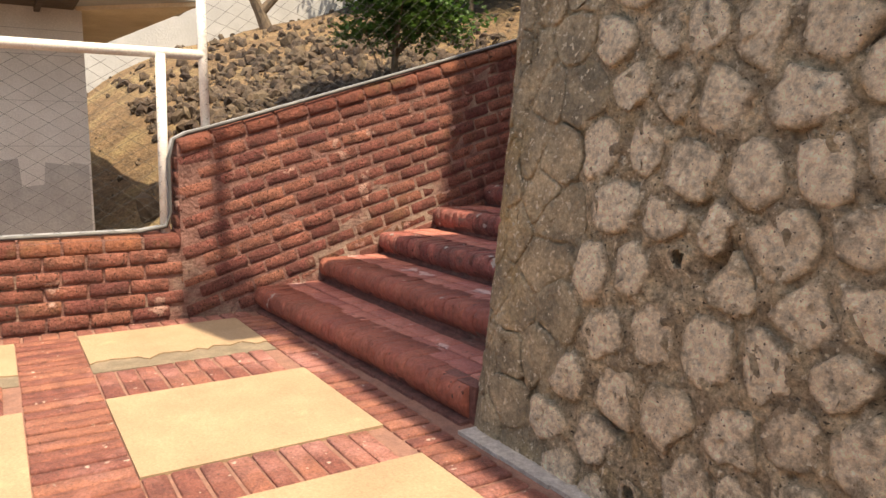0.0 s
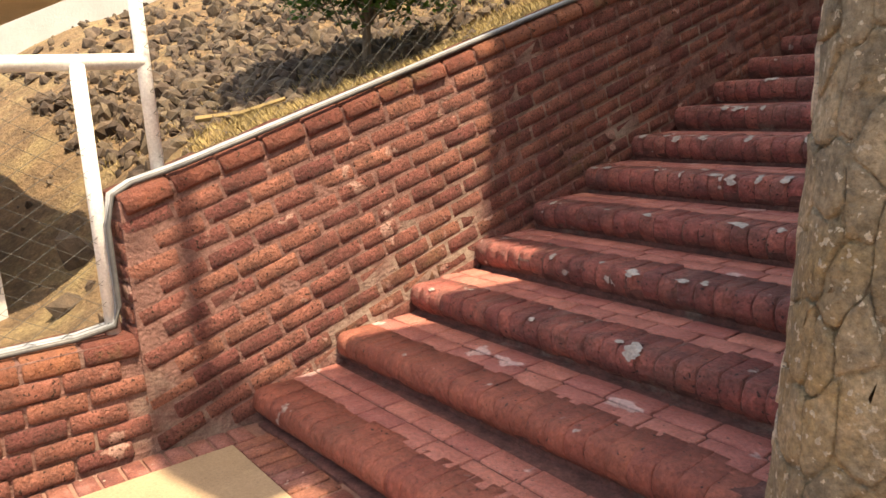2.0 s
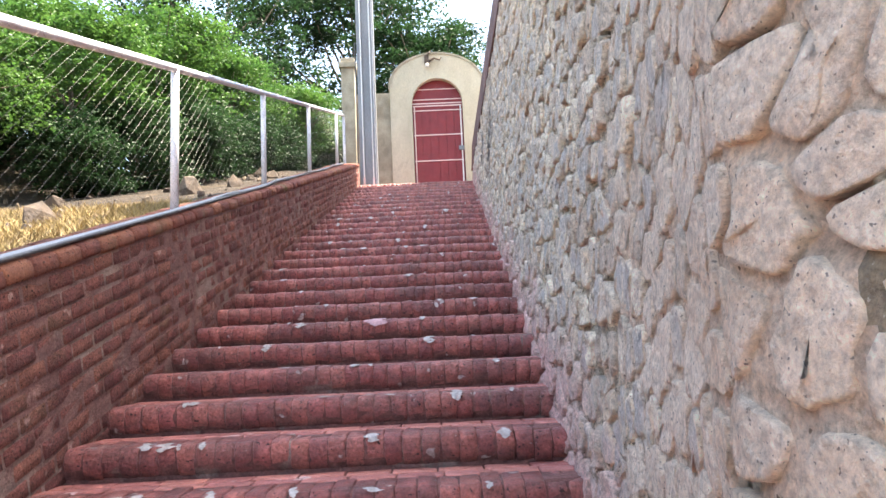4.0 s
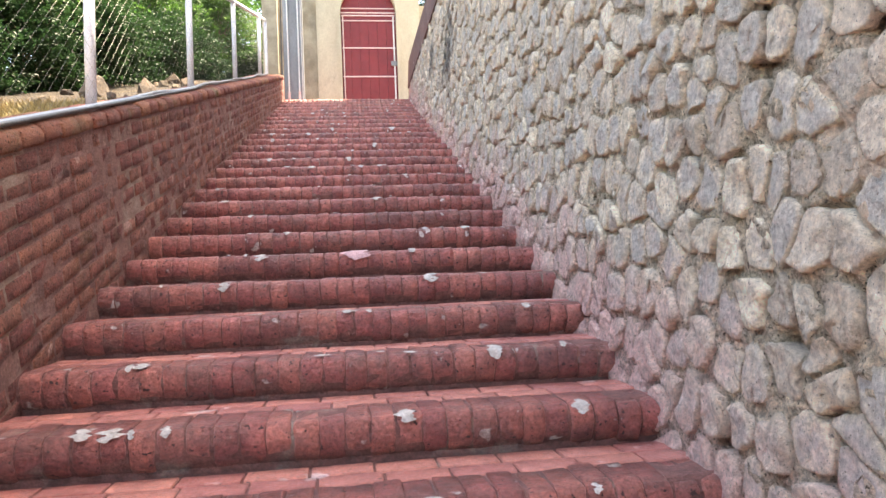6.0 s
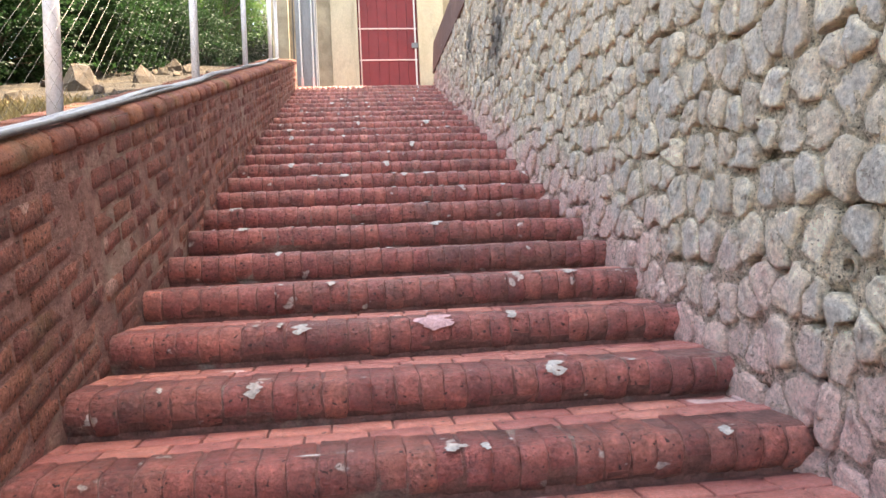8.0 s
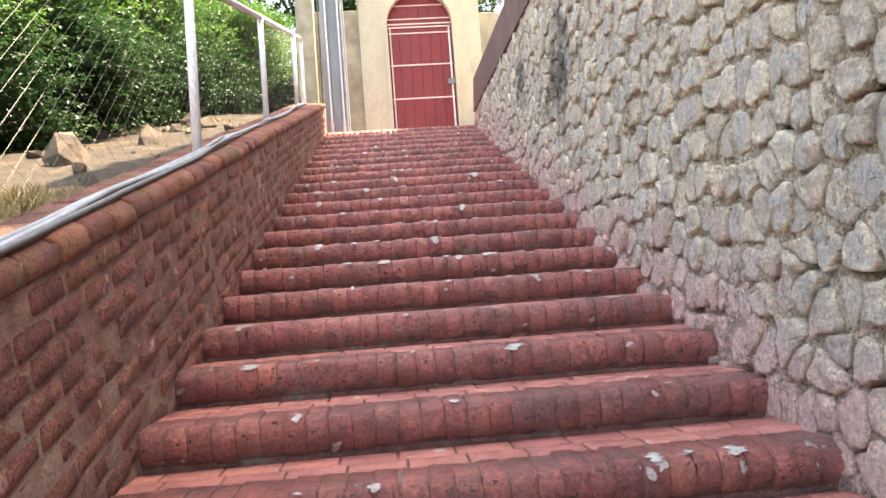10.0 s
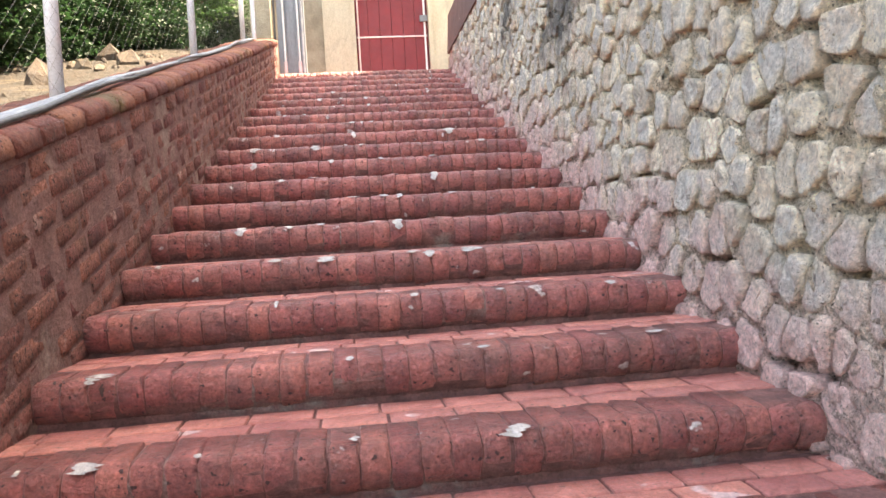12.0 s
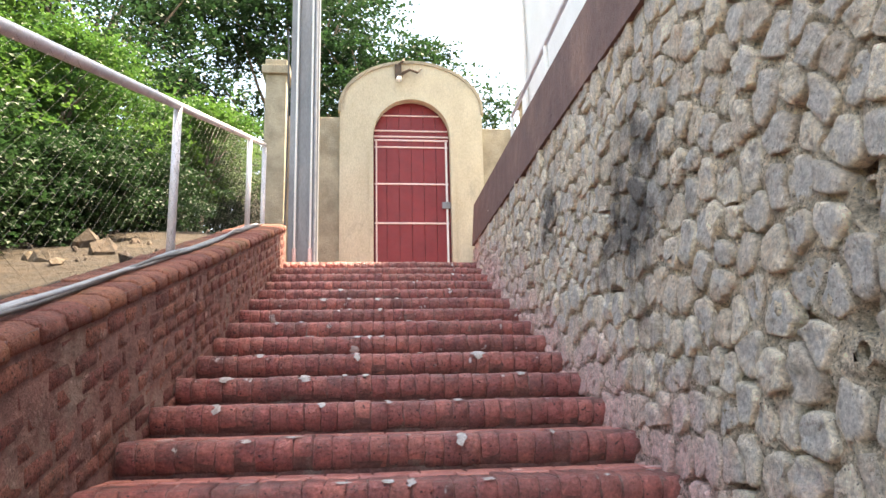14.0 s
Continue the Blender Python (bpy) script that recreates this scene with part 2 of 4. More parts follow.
M_GLASS = material("dim_window_glass", (0.05, 0.05, 0.05), (0.04, 0.04, 0.045), 6, 0.12, 0.02, 20)
M_CONCRETE = material("pale_concrete", (0.46, 0.47, 0.49), (0.38, 0.39, 0.41), 1.5, 0.9, 0.4, 20, (0.42, 0.41, 0.4), 0.6, 0.56)
M_BARK = material("bark", (0.2, 0.15, 0.11), (0.11, 0.085, 0.065), 14, 0.95, 0.8, 40, squash=(1, 1, 0.25))
M_BOXWHITE = material("white_building_paint", (0.78, 0.78, 0.76), (0.72, 0.72, 0.7), 2, 0.85, 0.15, 30)


def leaf_material(name, a, b):
    m = material(name, a, b, 1.7, 0.55, 0.0, 30, vary=0.2, island=True)
    n = m.node_tree.nodes
    bsdf = n["Principled BSDF"]
    trans = n.new("ShaderNodeBsdfTranslucent")
    m.node_tree.links.new(bsdf.inputs["Base Color"].links[0].from_socket, trans.inputs["Color"])
    mixer = n.new("ShaderNodeMixShader")
    mixer.inputs[0].default_value = 0.4
    m.node_tree.links.new(bsdf.outputs[0], mixer.inputs[1])
    m.node_tree.links.new(trans.outputs[0], mixer.inputs[2])
    m.node_tree.links.new(mixer.outputs[0], n["Material Output"].inputs["Surface"])
    return m


M_LEAF = leaf_material("bright_leaf", (0.1, 0.205, 0.04), (0.026, 0.075, 0.02))
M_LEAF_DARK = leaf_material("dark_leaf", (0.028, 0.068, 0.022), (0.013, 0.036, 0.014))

# ---- mesh helpers ----


def mesh_of(name, verts, faces, mat, smooth=False):
    me = bpy.data.meshes.new(name)
    me.from_pydata([tuple(v) for v in verts], [], faces)
    if smooth:
        me.shade_smooth()
    me.materials.append(mat)
    return me


def stone_mesh(name, verts, faces, mat, bare):
    me = mesh_of(name, verts, faces, mat, True)
    me.attributes.new("bare", "FLOAT", "POINT").data.foreach_set("value", bare)
    return me


def bm_mesh(name, bm, mat, smooth=False):
    me = bpy.data.meshes.new(name)
    bmesh.ops.recalc_face_normals(bm, faces=bm.faces)
    bm.to_mesh(me)
    bm.free()
    if smooth:
        me.shade_smooth()
    me.materials.append(mat)
    return me


def thing(name, me, label, category, group="", kind=""):
    return tagged(new(name, me), label, category, group, kind)


def part_of(name, me, parent, label="", m=None):
    ob = new(name, me)
    ob.parent = parent
    if m is not None:
        ob.matrix_basis = m
    if label:
        ob["label"] = label
    return ob


def part(name, bm, mat, parent, label="", smooth=False):
    return part_of(name, bm_mesh(name, bm, mat, smooth), parent, label)


def add_box(bm, lo, hi, bevel=0.0):
    size, mid = Vector(hi) - Vector(lo), (Vector(hi) + Vector(lo)) / 2
    made = bmesh.ops.create_cube(bm, size=1.0, matrix=Matrix.Translation(mid) @ Matrix.Diagonal((*size, 1)))
    if bevel:
        edges = {e for v in made["verts"] for e in v.link_edges}
        bmesh.ops.bevel(bm, geom=list(edges), offset=bevel, segments=2, affect="EDGES", profile=0.6)


def box(lo, hi, bevel=0.0):
    bm = bmesh.new()
    add_box(bm, lo, hi, bevel)
    return bm


def add_tube(bm, points, radius, sides=8, taper=1.0):
    points = [Vector(p) for p in points]
    rings = []
    for i, p in enumerate(points):
        d = (points[min(i + 1, len(points) - 1)] - points[max(i - 1, 0)]).normalized()
        side = d.cross(Vector((0, 0, 1)) if abs(d.z) < 0.95 else Vector((1, 0, 0))).normalized()
        up = side.cross(d)
        r = radius * (1 + (taper - 1) * i / max(1, len(points) - 1))
        rings.append([bm.verts.new(p + r * (math.cos(2 * math.pi * k / sides) * side + math.sin(2 * math.pi * k / sides) * up))
                      for k in range(sides)])
    for a, b in zip(rings, rings[1:]):
        for k in range(sides):
            bm.faces.new((a[k], a[(k + 1) % sides], b[(k + 1) % sides], b[k]))
    bm.faces.new(rings[0][::-1])
    bm.faces.new(rings[-1])


def tube(points, radius, sides=8, taper=1.0):
    bm = bmesh.new()
    add_tube(bm, points, radius, sides, taper)
    return bm


def prism(outline, axis, lo, hi):
    """A solid with the outline (pairs of the two other axes, in x, y, z order), drawn out along axis from lo to hi."""
    bm = bmesh.new()

    def at(p, v):
        return {"x": (v, p[0], p[1]), "y": (p[0], v, p[1]), "z": (p[0], p[1], v)}[axis]

    a = [bm.verts.new(at(p, lo)) for p in outline]
    b = [bm.verts.new(at(p, hi)) for p in outline]
    bm.faces.new(a[::-1])
    bm.faces.new(b)
    for i in range(len(a)):
        j = (i + 1) % len(a)
        bm.faces.new((a[i], a[j], b[j], b[i]))
    return bm


# ---- plan ----
RISE, GOING, STEPS = 0.176, 0.514, 33
TOP_Z, TOP_Y = RISE * STEPS, GOING * (STEPS - 1)
WALL_TOP = 6.7
GATE_Y = 18.75


def smooth(a, b, v):
    t = min(1.0, max(0.0, (v - a) / (b - a)))
    return t * t * (3 - 2 * t)


def wall_x(y):
    """The stair face of the brick wall."""
    return 0.023 * max(0.0, y - 5.0)


def stone_x(y):
    """The foot of the stone wall along the stair."""
    return 2.55 + 0.025 * y - 0.12 * math.exp(-max(0.0, y - 0.94) / 0.9)


def cap_z(y):
    return 1.25 + 0.2994 * (y + 0.5)


def stair_z(y):
    return 0.0 if y < 0 else min(STEPS, int(y / GOING) + 1) * RISE


STEP_SKEW = {1: 0.045, 2: 0.025, 3: 0.01}
NOSE = [(0.23, -0.165), (0.062, -0.168), (0.034, -0.148), (0.012, -0.118), (0.0, -0.085), (0.001, -0.055), (0.009, -0.03), (0.026, -0.011), (0.055, -0.001), (0.23, 0.0)]

# ---- floor of the court ----
SLAB_X = ((0.18, 0.97), (1.52, 2.49), (2.83, 3.8), (4.15, 5.1), (5.45, 6.4))
SLAB_Y = ((-1.2, -0.19), (-2.55, -1.55), (-3.9, -2.9))
court = thing("floor", bm_mesh("floor", box((-0.3, -6.0, -0.3), (9.0, 0.7, -0.012)), M_FLOORMORTAR),
              "courtyard floor of red brick bands with yellow slabs", "floor", kind="structure")

# ---- stair ----
steps = []
for k in range(1, STEPS + 1):
    y0 = (k - 1) * GOING
    back = y0 + GOING + 0.25 if k < STEPS else GATE_Y + 0.2
    xl, xr = wall_x(y0) - 0.1, stone_x(y0) + 0.25
    skew = STEP_SKEW.get(k, 0.0)
    body = prism([(y0 + dy + 0.008, k * RISE + dz - 0.007) for dy, dz in NOSE], "x", wall_x(y0) - 0.1, stone_x(y0) + 0.1)
    add_box(body, (xl, y0 + 0.05, (k - 1) * RISE - 0.12), (xr, back, k * RISE - 0.011))
    for v in body.verts:
        if v.co.y < y0 + 0.3:
            v.co.y += skew * v.co.x
    steps.append(thing("stair_step", bm_mesh("stair_step", body, M_STEPMORTAR),
                       "worn red-painted brick step with rounded nose bricks", "step", "steps of the stair", "structure"))

# ---- brick wall along the stair ----
Y_END = 16.7
side = bmesh.new()
rings = []
for i in range(36):
    y = -0.5 + (Y_END + 0.5) * i / 35
    low = -0.2 + (TOP_Z - 0.2) * max(0.0, y) / Y_END
    rings.append([side.verts.new(p) for p in ((-0.29, y, low), (-0.29, y, cap_z(y) - 0.03), (-0.004, y, cap_z(y) - 0.03), (-0.004, y, low))])
for a, b in zip(rings, rings[1:]):
    for k in range(4):
        side.faces.new((a[k], a[(k + 1) % 4], b[(k + 1) % 4], b[k]))
side.faces.new(rings[0])
side.faces.new(rings[-1])
for v in side.verts:
    if v.co.x > -0.1:
        v.co.x += wall_x(v.co.y)
stair_wall = thing("wall_west", bm_mesh("wall_west", side, M_WALLMORTAR), "red brick wall with sloping courses beside the stair", "wall", kind="structure")
low_wall = thing("wall_low", bm_mesh("wall_low", box((-0.29, -6.0, -0.2), (-0.014, -0.5, 0.585)), M_WALLMORTAR),
                 "low red brick wall at the edge of the court", "wall", kind="structure")

# ---- stone wall ----


def stone_face(s, z):
    """A point of the stone wall's face and its outward normal. s runs along the stair face from its corner (up the stair), below 0 round the
    corner and along the court face. The face leans back with height, the court face only as far as its middle."""
    rx, ry, lean, extra, turn = 0.4, 0.8, 0.02 + 0.04 * min(1.0, max(0.0, s) / 1.3), 0.0, 0.99
    if s >= 0:
        y = 0.14 + ry + s
        base, n = Vector((stone_x(y), y, 0)), Vector((-1, 0.025, 0))
    elif s > -turn:
        a = -s / turn * math.pi / 2
        c = Vector((stone_x(0.14 + ry) + rx, 0.14 + ry, 0))
        n = Vector((-ry * math.cos(a), -rx * math.sin(a), 0)).normalized()
        extra = 0.11 * -n.y
        base = c + Vector((-rx * math.cos(a) ** 0.85, -ry * math.sin(a) ** 0.85, 0))
    else:
        base, n = Vector((stone_x(0.14 + ry) + rx - s - turn, 0.14, 0)), Vector((0, -1, 0))
        extra = 0.11
    n.normalize()
    away = (z - max(0.0, stair_z(base.y) if s > 0 else 0.0)) * lean + min(z, 2.8) * extra
    flare = 0.04 * math.exp(-max(0.0, z) / 0.3) * max(0.0, min(1.0, (s + 0.95) / 0.45, (0.25 - s) / 0.25))
    return base - n * (away - flare) + Vector((0, 0, z)), n


WEEPS = ((-1.83, 0.88), (-1.76, 0.08), (7.4, 4.45), (7.5, 3.98), (3.5, 2.3))
verts, faces, spot_of = [], [], []
cols = [-6.0 + 0.3 * i for i in range(7)] + [-3.9 + 0.0225 * i for i in range(600)] + [9.6 + 0.045 * i for i in range(142)]
rows = [-0.3 + 0.025 * i for i in range(281)]
for s in cols:
    for z in rows:
        p, n = stone_face(s, z)
        deep = 0.3 if -1.3 < s < 1.3 else 1.0
        hole = max(0.0, noise.noise((s * 5.3, z * 5.3, 7.0)) - 0.2) * (0.4 if s > -0.9 else 0.16) * deep
        sunk = 0.004 - 0.004 * smooth(1.0, 2.2, s)
        verts.append(p - n * (sunk + hole + deep * (0.018 * noise.noise((s * 9, z * 9, 1.0)) + 0.022 * noise.noise((s * 24, z * 24, 4.0)) + 0.014 * noise.noise((s * 55, z * 55, 2.0)))))
for i in range(len(cols) - 1):
    for j in range(len(rows) - 1):
        a = i * len(rows) + j
        if all(math.hypot(cols[i] + 0.011 - w[0], rows[j] + 0.012 - w[1]) > 0.034 for w in WEEPS):
            faces.append((a, a + 1, a + len(rows) + 1, a + len(rows)))
            spot_of.append((cols[i], rows[j]))
wall_mesh = mesh_of("wall_east", verts, faces, M_STONEMORTAR, True)
wall_mesh.materials.append(M_WARMMORTAR)
wall_mesh.materials.append(M_RENDER)
wall_mesh.materials.append(M_COURTMORTAR)
for i, poly in enumerate(wall_mesh.polygons):
    s, z = spot_of[i]
    edge = s + 0.3 * noise.noise((s * 2, z * 2, 8.0))
    if edge <= -1.35:
        poly.material_index = 3
    elif edge <= -0.37:
        poly.material_index = 2
    elif edge < 1.1 + 0.9 * noise.noise((s, z * 1.3, 3.0)) + 0.3 * noise.noise((s * 6, z * 6, 3.0)):
        poly.material_index = 1
stone_wall = thing("wall_east", wall_mesh, "tall retaining wall of grey field stones in rough mortar",
                   "wall", kind="structure")

# ---- ground outside, terrace above the stone wall ----


def ground_z(x, y):
    if x > -0.2 and y < GATE_Y + 0.4:
        return -0.5
    low = 0.05 + 0.03 * max(0.0, -x - 3)
    high = cap_z(min(max(y, -0.5), 17.0)) - 0.14 - 0.12 * smooth(-0.7, -2.6, x) * smooth(9.0, 4.0, y) + 0.03 * max(0.0, min(y, 60.0) - 17.0)
    z = low + (high - low) * smooth(-0.75 - 0.5 * max(0.0, -x - 2.5), 1.0, y)
    z -= 0.12 * math.exp(-((x + 2.7) ** 2 + (y - 2.4) ** 2) / 3.0)
    z += 0.2 * smooth(-3.8, -11.0, x) * 7.2 * smooth(-3.5, 2.0, y)
    if x > -0.2:
        z = 5.7
    if x > -30 and y < 40:
        z += 0.09 * noise.noise((x * 0.9, y * 0.9, 0.0)) * smooth(-0.3, -1.2, x) + 0.04 * noise.noise((x * 3, y * 3, 5.0)) * smooth(-0.3, -0.8, x)
    return z


def spread(fine_lo, fine_hi, step, far):
    out, v, d = [], fine_lo, step
    while v > -far:
        d *= 1.5
        v -= d
        out.insert(0, v)
    v = fine_lo
    while v < fine_hi:
        out.append(v)
        v += step
    d = step
    while v < far:
        out.append(v)
        d *= 1.5
        v += d
    return out + [far]


gx, gy = spread(-14.0, 0.2, 0.3, 600), spread(-5.0, 22.0, 0.3, 600)
gx = sorted(gx + [-0.21, -0.19])
verts = [(x, y, ground_z(x, y)) for x in gx for y in gy]
faces = [(i * len(gy) + j, (i + 1) * len(gy) + j, (i + 1) * len(gy) + j + 1, i * len(gy) + j + 1)
         for i in range(len(gx) - 1) for j in range(len(gy) - 1)]
ground_mesh = mesh_of("ground", verts, faces, M_EARTH, True)
ground_mesh.materials.append(M_EARTH_SHADE)
# tree shade painted on the bank: darker soil beyond a ragged line
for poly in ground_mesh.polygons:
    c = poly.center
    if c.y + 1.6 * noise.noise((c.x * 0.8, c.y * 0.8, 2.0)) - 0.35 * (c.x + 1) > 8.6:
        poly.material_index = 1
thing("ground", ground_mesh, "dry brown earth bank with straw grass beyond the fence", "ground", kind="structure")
thing("terrace", bm_mesh("terrace", box((3.6, 0.75, 0.0), (24.0, GATE_Y + 0.3, WALL_TOP - 0.12)), M_CEMENT),
      "cement terrace behind the retaining wall", "terrace", kind="structure")
thing("wall_court", bm_mesh("wall_court", box((8.0, -9.0, -0.3), (8.4, 0.4, 3.2)), M_BOXWHITE), "white wall closing the courtyard", "wall", kind="structure")
thing("wall_south", bm_mesh("wall_south", box((-2.0, -9.3, -0.3), (8.4, -9.0, 2.8)), M_BOXWHITE), "white wall closing the courtyard", "wall", kind="structure")
thing("court_slab", bm_mesh("court_slab", box((-0.3, -9.0, -0.3), (8.0, -6.0, -0.01)), M_CEMENT), "plain cement floor of the courtyard", "floor", kind="structure")

# white building on the terrace, and the coping and rail along the terrace edge
building = thing("white_building", None, "plain white plastered building on the upper terrace", "building", kind="structure")
part("wall", box((3.75, 2.85, WALL_TOP - 0.12), (12.0, 7.5, 13.2)), M_BOXWHITE, building)
part("upper_wall", box((3.93, 7.5, WALL_TOP - 0.12), (12.0, 17.05, 16.5)), M_BOXWHITE, building)
part("drain_pipe", tube([(3.86, 16.8, WALL_TOP - 0.12), (3.86, 16.8, 16.3)], 0.05), M_WHITE, building, "white plastic drain pipe")
coping = bmesh.new()
cs = [-0.2 + 0.5 * i for i in range(34)]
rings = []
for s in cs:
    p, n = stone_face(max(0, s - 0.54), WALL_TOP - 0.62)
    q, _ = stone_face(max(0, s - 0.54), WALL_TOP)
    y = 0.4 + s
    rings.append([coping.verts.new(v) for v in ((p.x - 0.045, y, p.z), (q.x - 0.04, y, q.z), (q.x + 0.42, y, q.z), (q.x + 0.42, y, p.z))])
for a, b in zip(rings, rings[1:]):
    for k in range(4):
        coping.faces.new((a[k], a[(k + 1) % 4], b[(k + 1) % 4], b[k]))
coping.faces.new(rings[0])
coping.faces.new(rings[-1])
thing("coping", bm_mesh("coping", coping, M_COPING), "brownish red painted band along the top of the stone wall", "coping", kind="structure")
rail = thing("terrace_rail", None, "white pipe railing along the terrace edge", "railing")
rx = stone_face(1, WALL_TOP)[0].x + 0.12
for i in range(5):
    y = 7.4 + 2.05 * i
    x = rx + 0.025 * y
    part("post", tube([(x, y, WALL_TOP), (x, y, WALL_TOP + 0.95)], 0.028), M_WHITE, rail)
thing("corner_pier", bm_mesh("corner_pier", box((3.0, 0.24, WALL_TOP - 0.05), (3.4, 0.72, 7.97), 0.02), M_RENDER), "squat cement pier on the corner of the stone wall", "pier")
thing("pier_post", bm_mesh("pier_post", tube([(3.04, 0.54, 7.96), (3.04, 0.54, 8.97)], 0.05), M_WHITE), "white pipe post standing on the corner pier", "post")
for h in (0.5, 0.95):
    part("rail", tube([(rx + 0.025 * 7.4, 7.4, WALL_TOP + h), (rx + 0.025 * 15.6, 15.6, WALL_TOP + h)], 0.025), M_POST, rail)

# ---- gate ----
GX, GZ = (0.95, 3.5), TOP_Z - 0.02
DX, SPRING = (1.56, 2.89), 8.52
mid = (DX[0] + DX[1]) / 2
gate = thing("gate", None, "cream arched gateway with a maroon plank door", "gate", kind="structure")


def arch(x0, x1, base, spring, rise, n=20):
    c, r = (x0 + x1) / 2, (x1 - x0) / 2
    return ([(x0, base)] + [(c - r * math.cos(math.pi * i / n), spring + rise * math.sin(math.pi * i / n)) for i in range(n + 1)]
            + [(x1, base)])


def arch_band(outer, inner, y0, y1):
    bm = bmesh.new()
    rings = [[bm.verts.new((p[0], y, p[1])) for p in line] for line, y in ((outer, y0), (inner, y0), (inner, y1), (outer, y1))]
    for k in range(4):
        a, b = rings[k], rings[(k + 1) % 4]
        for i in range(len(a) - 1):
            bm.faces.new((a[i], a[i + 1], b[i + 1], b[i]))
    for i in (0, -1):
        bm.faces.new([r[i] for r in rings])
    return bm


part("surround", arch_band(arch(GX[0], GX[1], GZ, 9.02, 0.9), arch(DX[0] - 0.05, DX[1] + 0.05, GZ, SPRING, 0.72), GATE_Y - 0.05, GATE_Y + 0.35), M_CREAM, gate)
part("moulding", arch_band(arch(DX[0] - 0.09, DX[1] + 0.09, GZ, SPRING, 0.76), arch(DX[0] - 0.02, DX[1] + 0.02, GZ, SPRING, 0.69), GATE_Y - 0.08, GATE_Y + 0.1),
     M_CREAM, gate, "raised cream moulding round the opening")
part("coping", arch_band(arch(GX[0] - 0.03, GX[1] + 0.03, 8.95, 9.03, 0.93), arch(GX[0] + 0.02, GX[1] - 0.02, 8.95, 9.02, 0.885), GATE_Y - 0.08, GATE_Y + 0.4),
     M_OLDCREAM, gate, "weathered grey coping")
door = part_of("door", None, gate, "closed maroon plank door with pale strips")
n = 6
for i in range(n):
    x0, x1 = DX[0] + (DX[1] - DX[0]) * i / n, DX[0] + (DX[1] - DX[0]) * (i + 1) / n

    def top(x):
        return SPRING + 0.7 * math.sqrt(max(0.0, 1 - ((x - mid) / 0.69) ** 2))

    part("plank", prism([(x0 + 0.004, GZ + 0.02), (x1 - 0.004, GZ + 0.02), (x1 - 0.004, top(x1)), ((x0 + x1) / 2, top((x0 + x1) / 2)), (x0 + 0.004, top(x0))],
                        "y", GATE_Y + 0.14, GATE_Y + 0.19), M_DOOR, door)
part("backing", prism(arch(DX[0] - 0.06, DX[1] + 0.06, GZ, SPRING, 0.73), "y", GATE_Y + 0.18, GATE_Y + 0.2), M_DOOR, door)
for z, h in ((6.96, 0.03), (7.68, 0.03), (8.37, 0.025), (8.5, 0.03), (8.57, 0.03), (8.68, 0.025), (8.97, 0.022)):
    half = 0.665 if z < SPRING else 0.69 * math.sqrt(max(0.05, 1 - ((z - SPRING) / 0.7) ** 2)) - 0.01
    part("strip", box((mid - half, GATE_Y + 0.12, z - h / 2), (mid + half, GATE_Y + 0.143, z + h / 2), 0.004), M_PINKWHITE, door, "pale metal strip")
part("edge_bar", box((DX[0] + 0.022, GATE_Y + 0.1, GZ), (DX[0] + 0.05, GATE_Y + 0.139, SPRING - 0.05)), M_PINKWHITE, door)
part("edge_bar", box((DX[1] - 0.055, GATE_Y + 0.1, GZ), (DX[1] - 0.022, GATE_Y + 0.139, SPRING - 0.05)), M_WHITE, door)
lock = part("lock", box((DX[1] - 0.13, GATE_Y + 0.07, 7.22), (DX[1] + 0.03, GATE_Y + 0.12, 7.34), 0.012), M_STEEL, door, "grey steel bolt and padlock")

orn = thing("gate_ornament", None, "small dark metal bracket with a bulb above the gate", "ornament")
oy = GATE_Y - 0.12
part("bracket", box((1.93, oy - 0.02, 9.6), (2.05, oy + 0.05, 9.86), 0.01), M_TIMBER, orn)
part("horn", tube([(2.05, oy, 9.68), (2.2, oy - 0.05, 9.74), (2.34, oy - 0.04, 9.69), (2.4, oy, 9.78)], 0.035, 8, 0.5), M_TIMBER, orn)
part("horn", tube([(2.0, oy, 9.85), (2.07, oy - 0.05, 9.9), (2.1, oy, 9.97)], 0.03, 8, 0.5), M_TIMBER, orn)
bulb = bmesh.new()
bmesh.ops.create_uvsphere(bulb, u_segments=10, v_segments=8, radius=0.055, matrix=Matrix.Translation((2.0, oy - 0.03, 9.56)))
part("bulb", bulb, M_WHITE, orn, "white glass bulb", True)

# compound wall beside the gate
for name, lo, hi in (("wall_gate_west", (-0.1, GATE_Y + 0.02, GZ - 1.2), (GX[0] + 0.02, GATE_Y + 0.3, 8.88)),
                     ("wall_gate_east", (GX[1] - 0.02, GATE_Y + 0.02, GZ), (9.0, GATE_Y + 0.3, 8.72))):
    thing(name, bm_mesh(name, box(lo, hi, 0.02), M_OLDCREAM), "weathered cream compound wall with stained rough plaster", "wall", kind="structure")
for x0, x1, top_z in ((-0.33, 0.03, 9.8), (4.25, 4.85, 9.45)):
    pil = thing("gate_pillar", bm_mesh("gate_pillar", box((x0, GATE_Y - 0.3, GZ - 1.2), (x1, GATE_Y + 0.2, top_z - 0.28), 0.015), M_OLDCREAM),
                "weathered cream masonry pillar with a stepped cap", "pillar")
    part("cap", box((x0 - 0.06, GATE_Y - 0.36, top_z - 0.28), (x1 + 0.06, GATE_Y + 0.26, top_z - 0.12), 0.015), M_OLDCREAM, pil)
    part("cap_top", box((x0 - 0.01, GATE_Y - 0.31, top_z - 0.12), (x1 + 0.01, GATE_Y + 0.21, top_z), 0.015), M_OLDCREAM, pil)

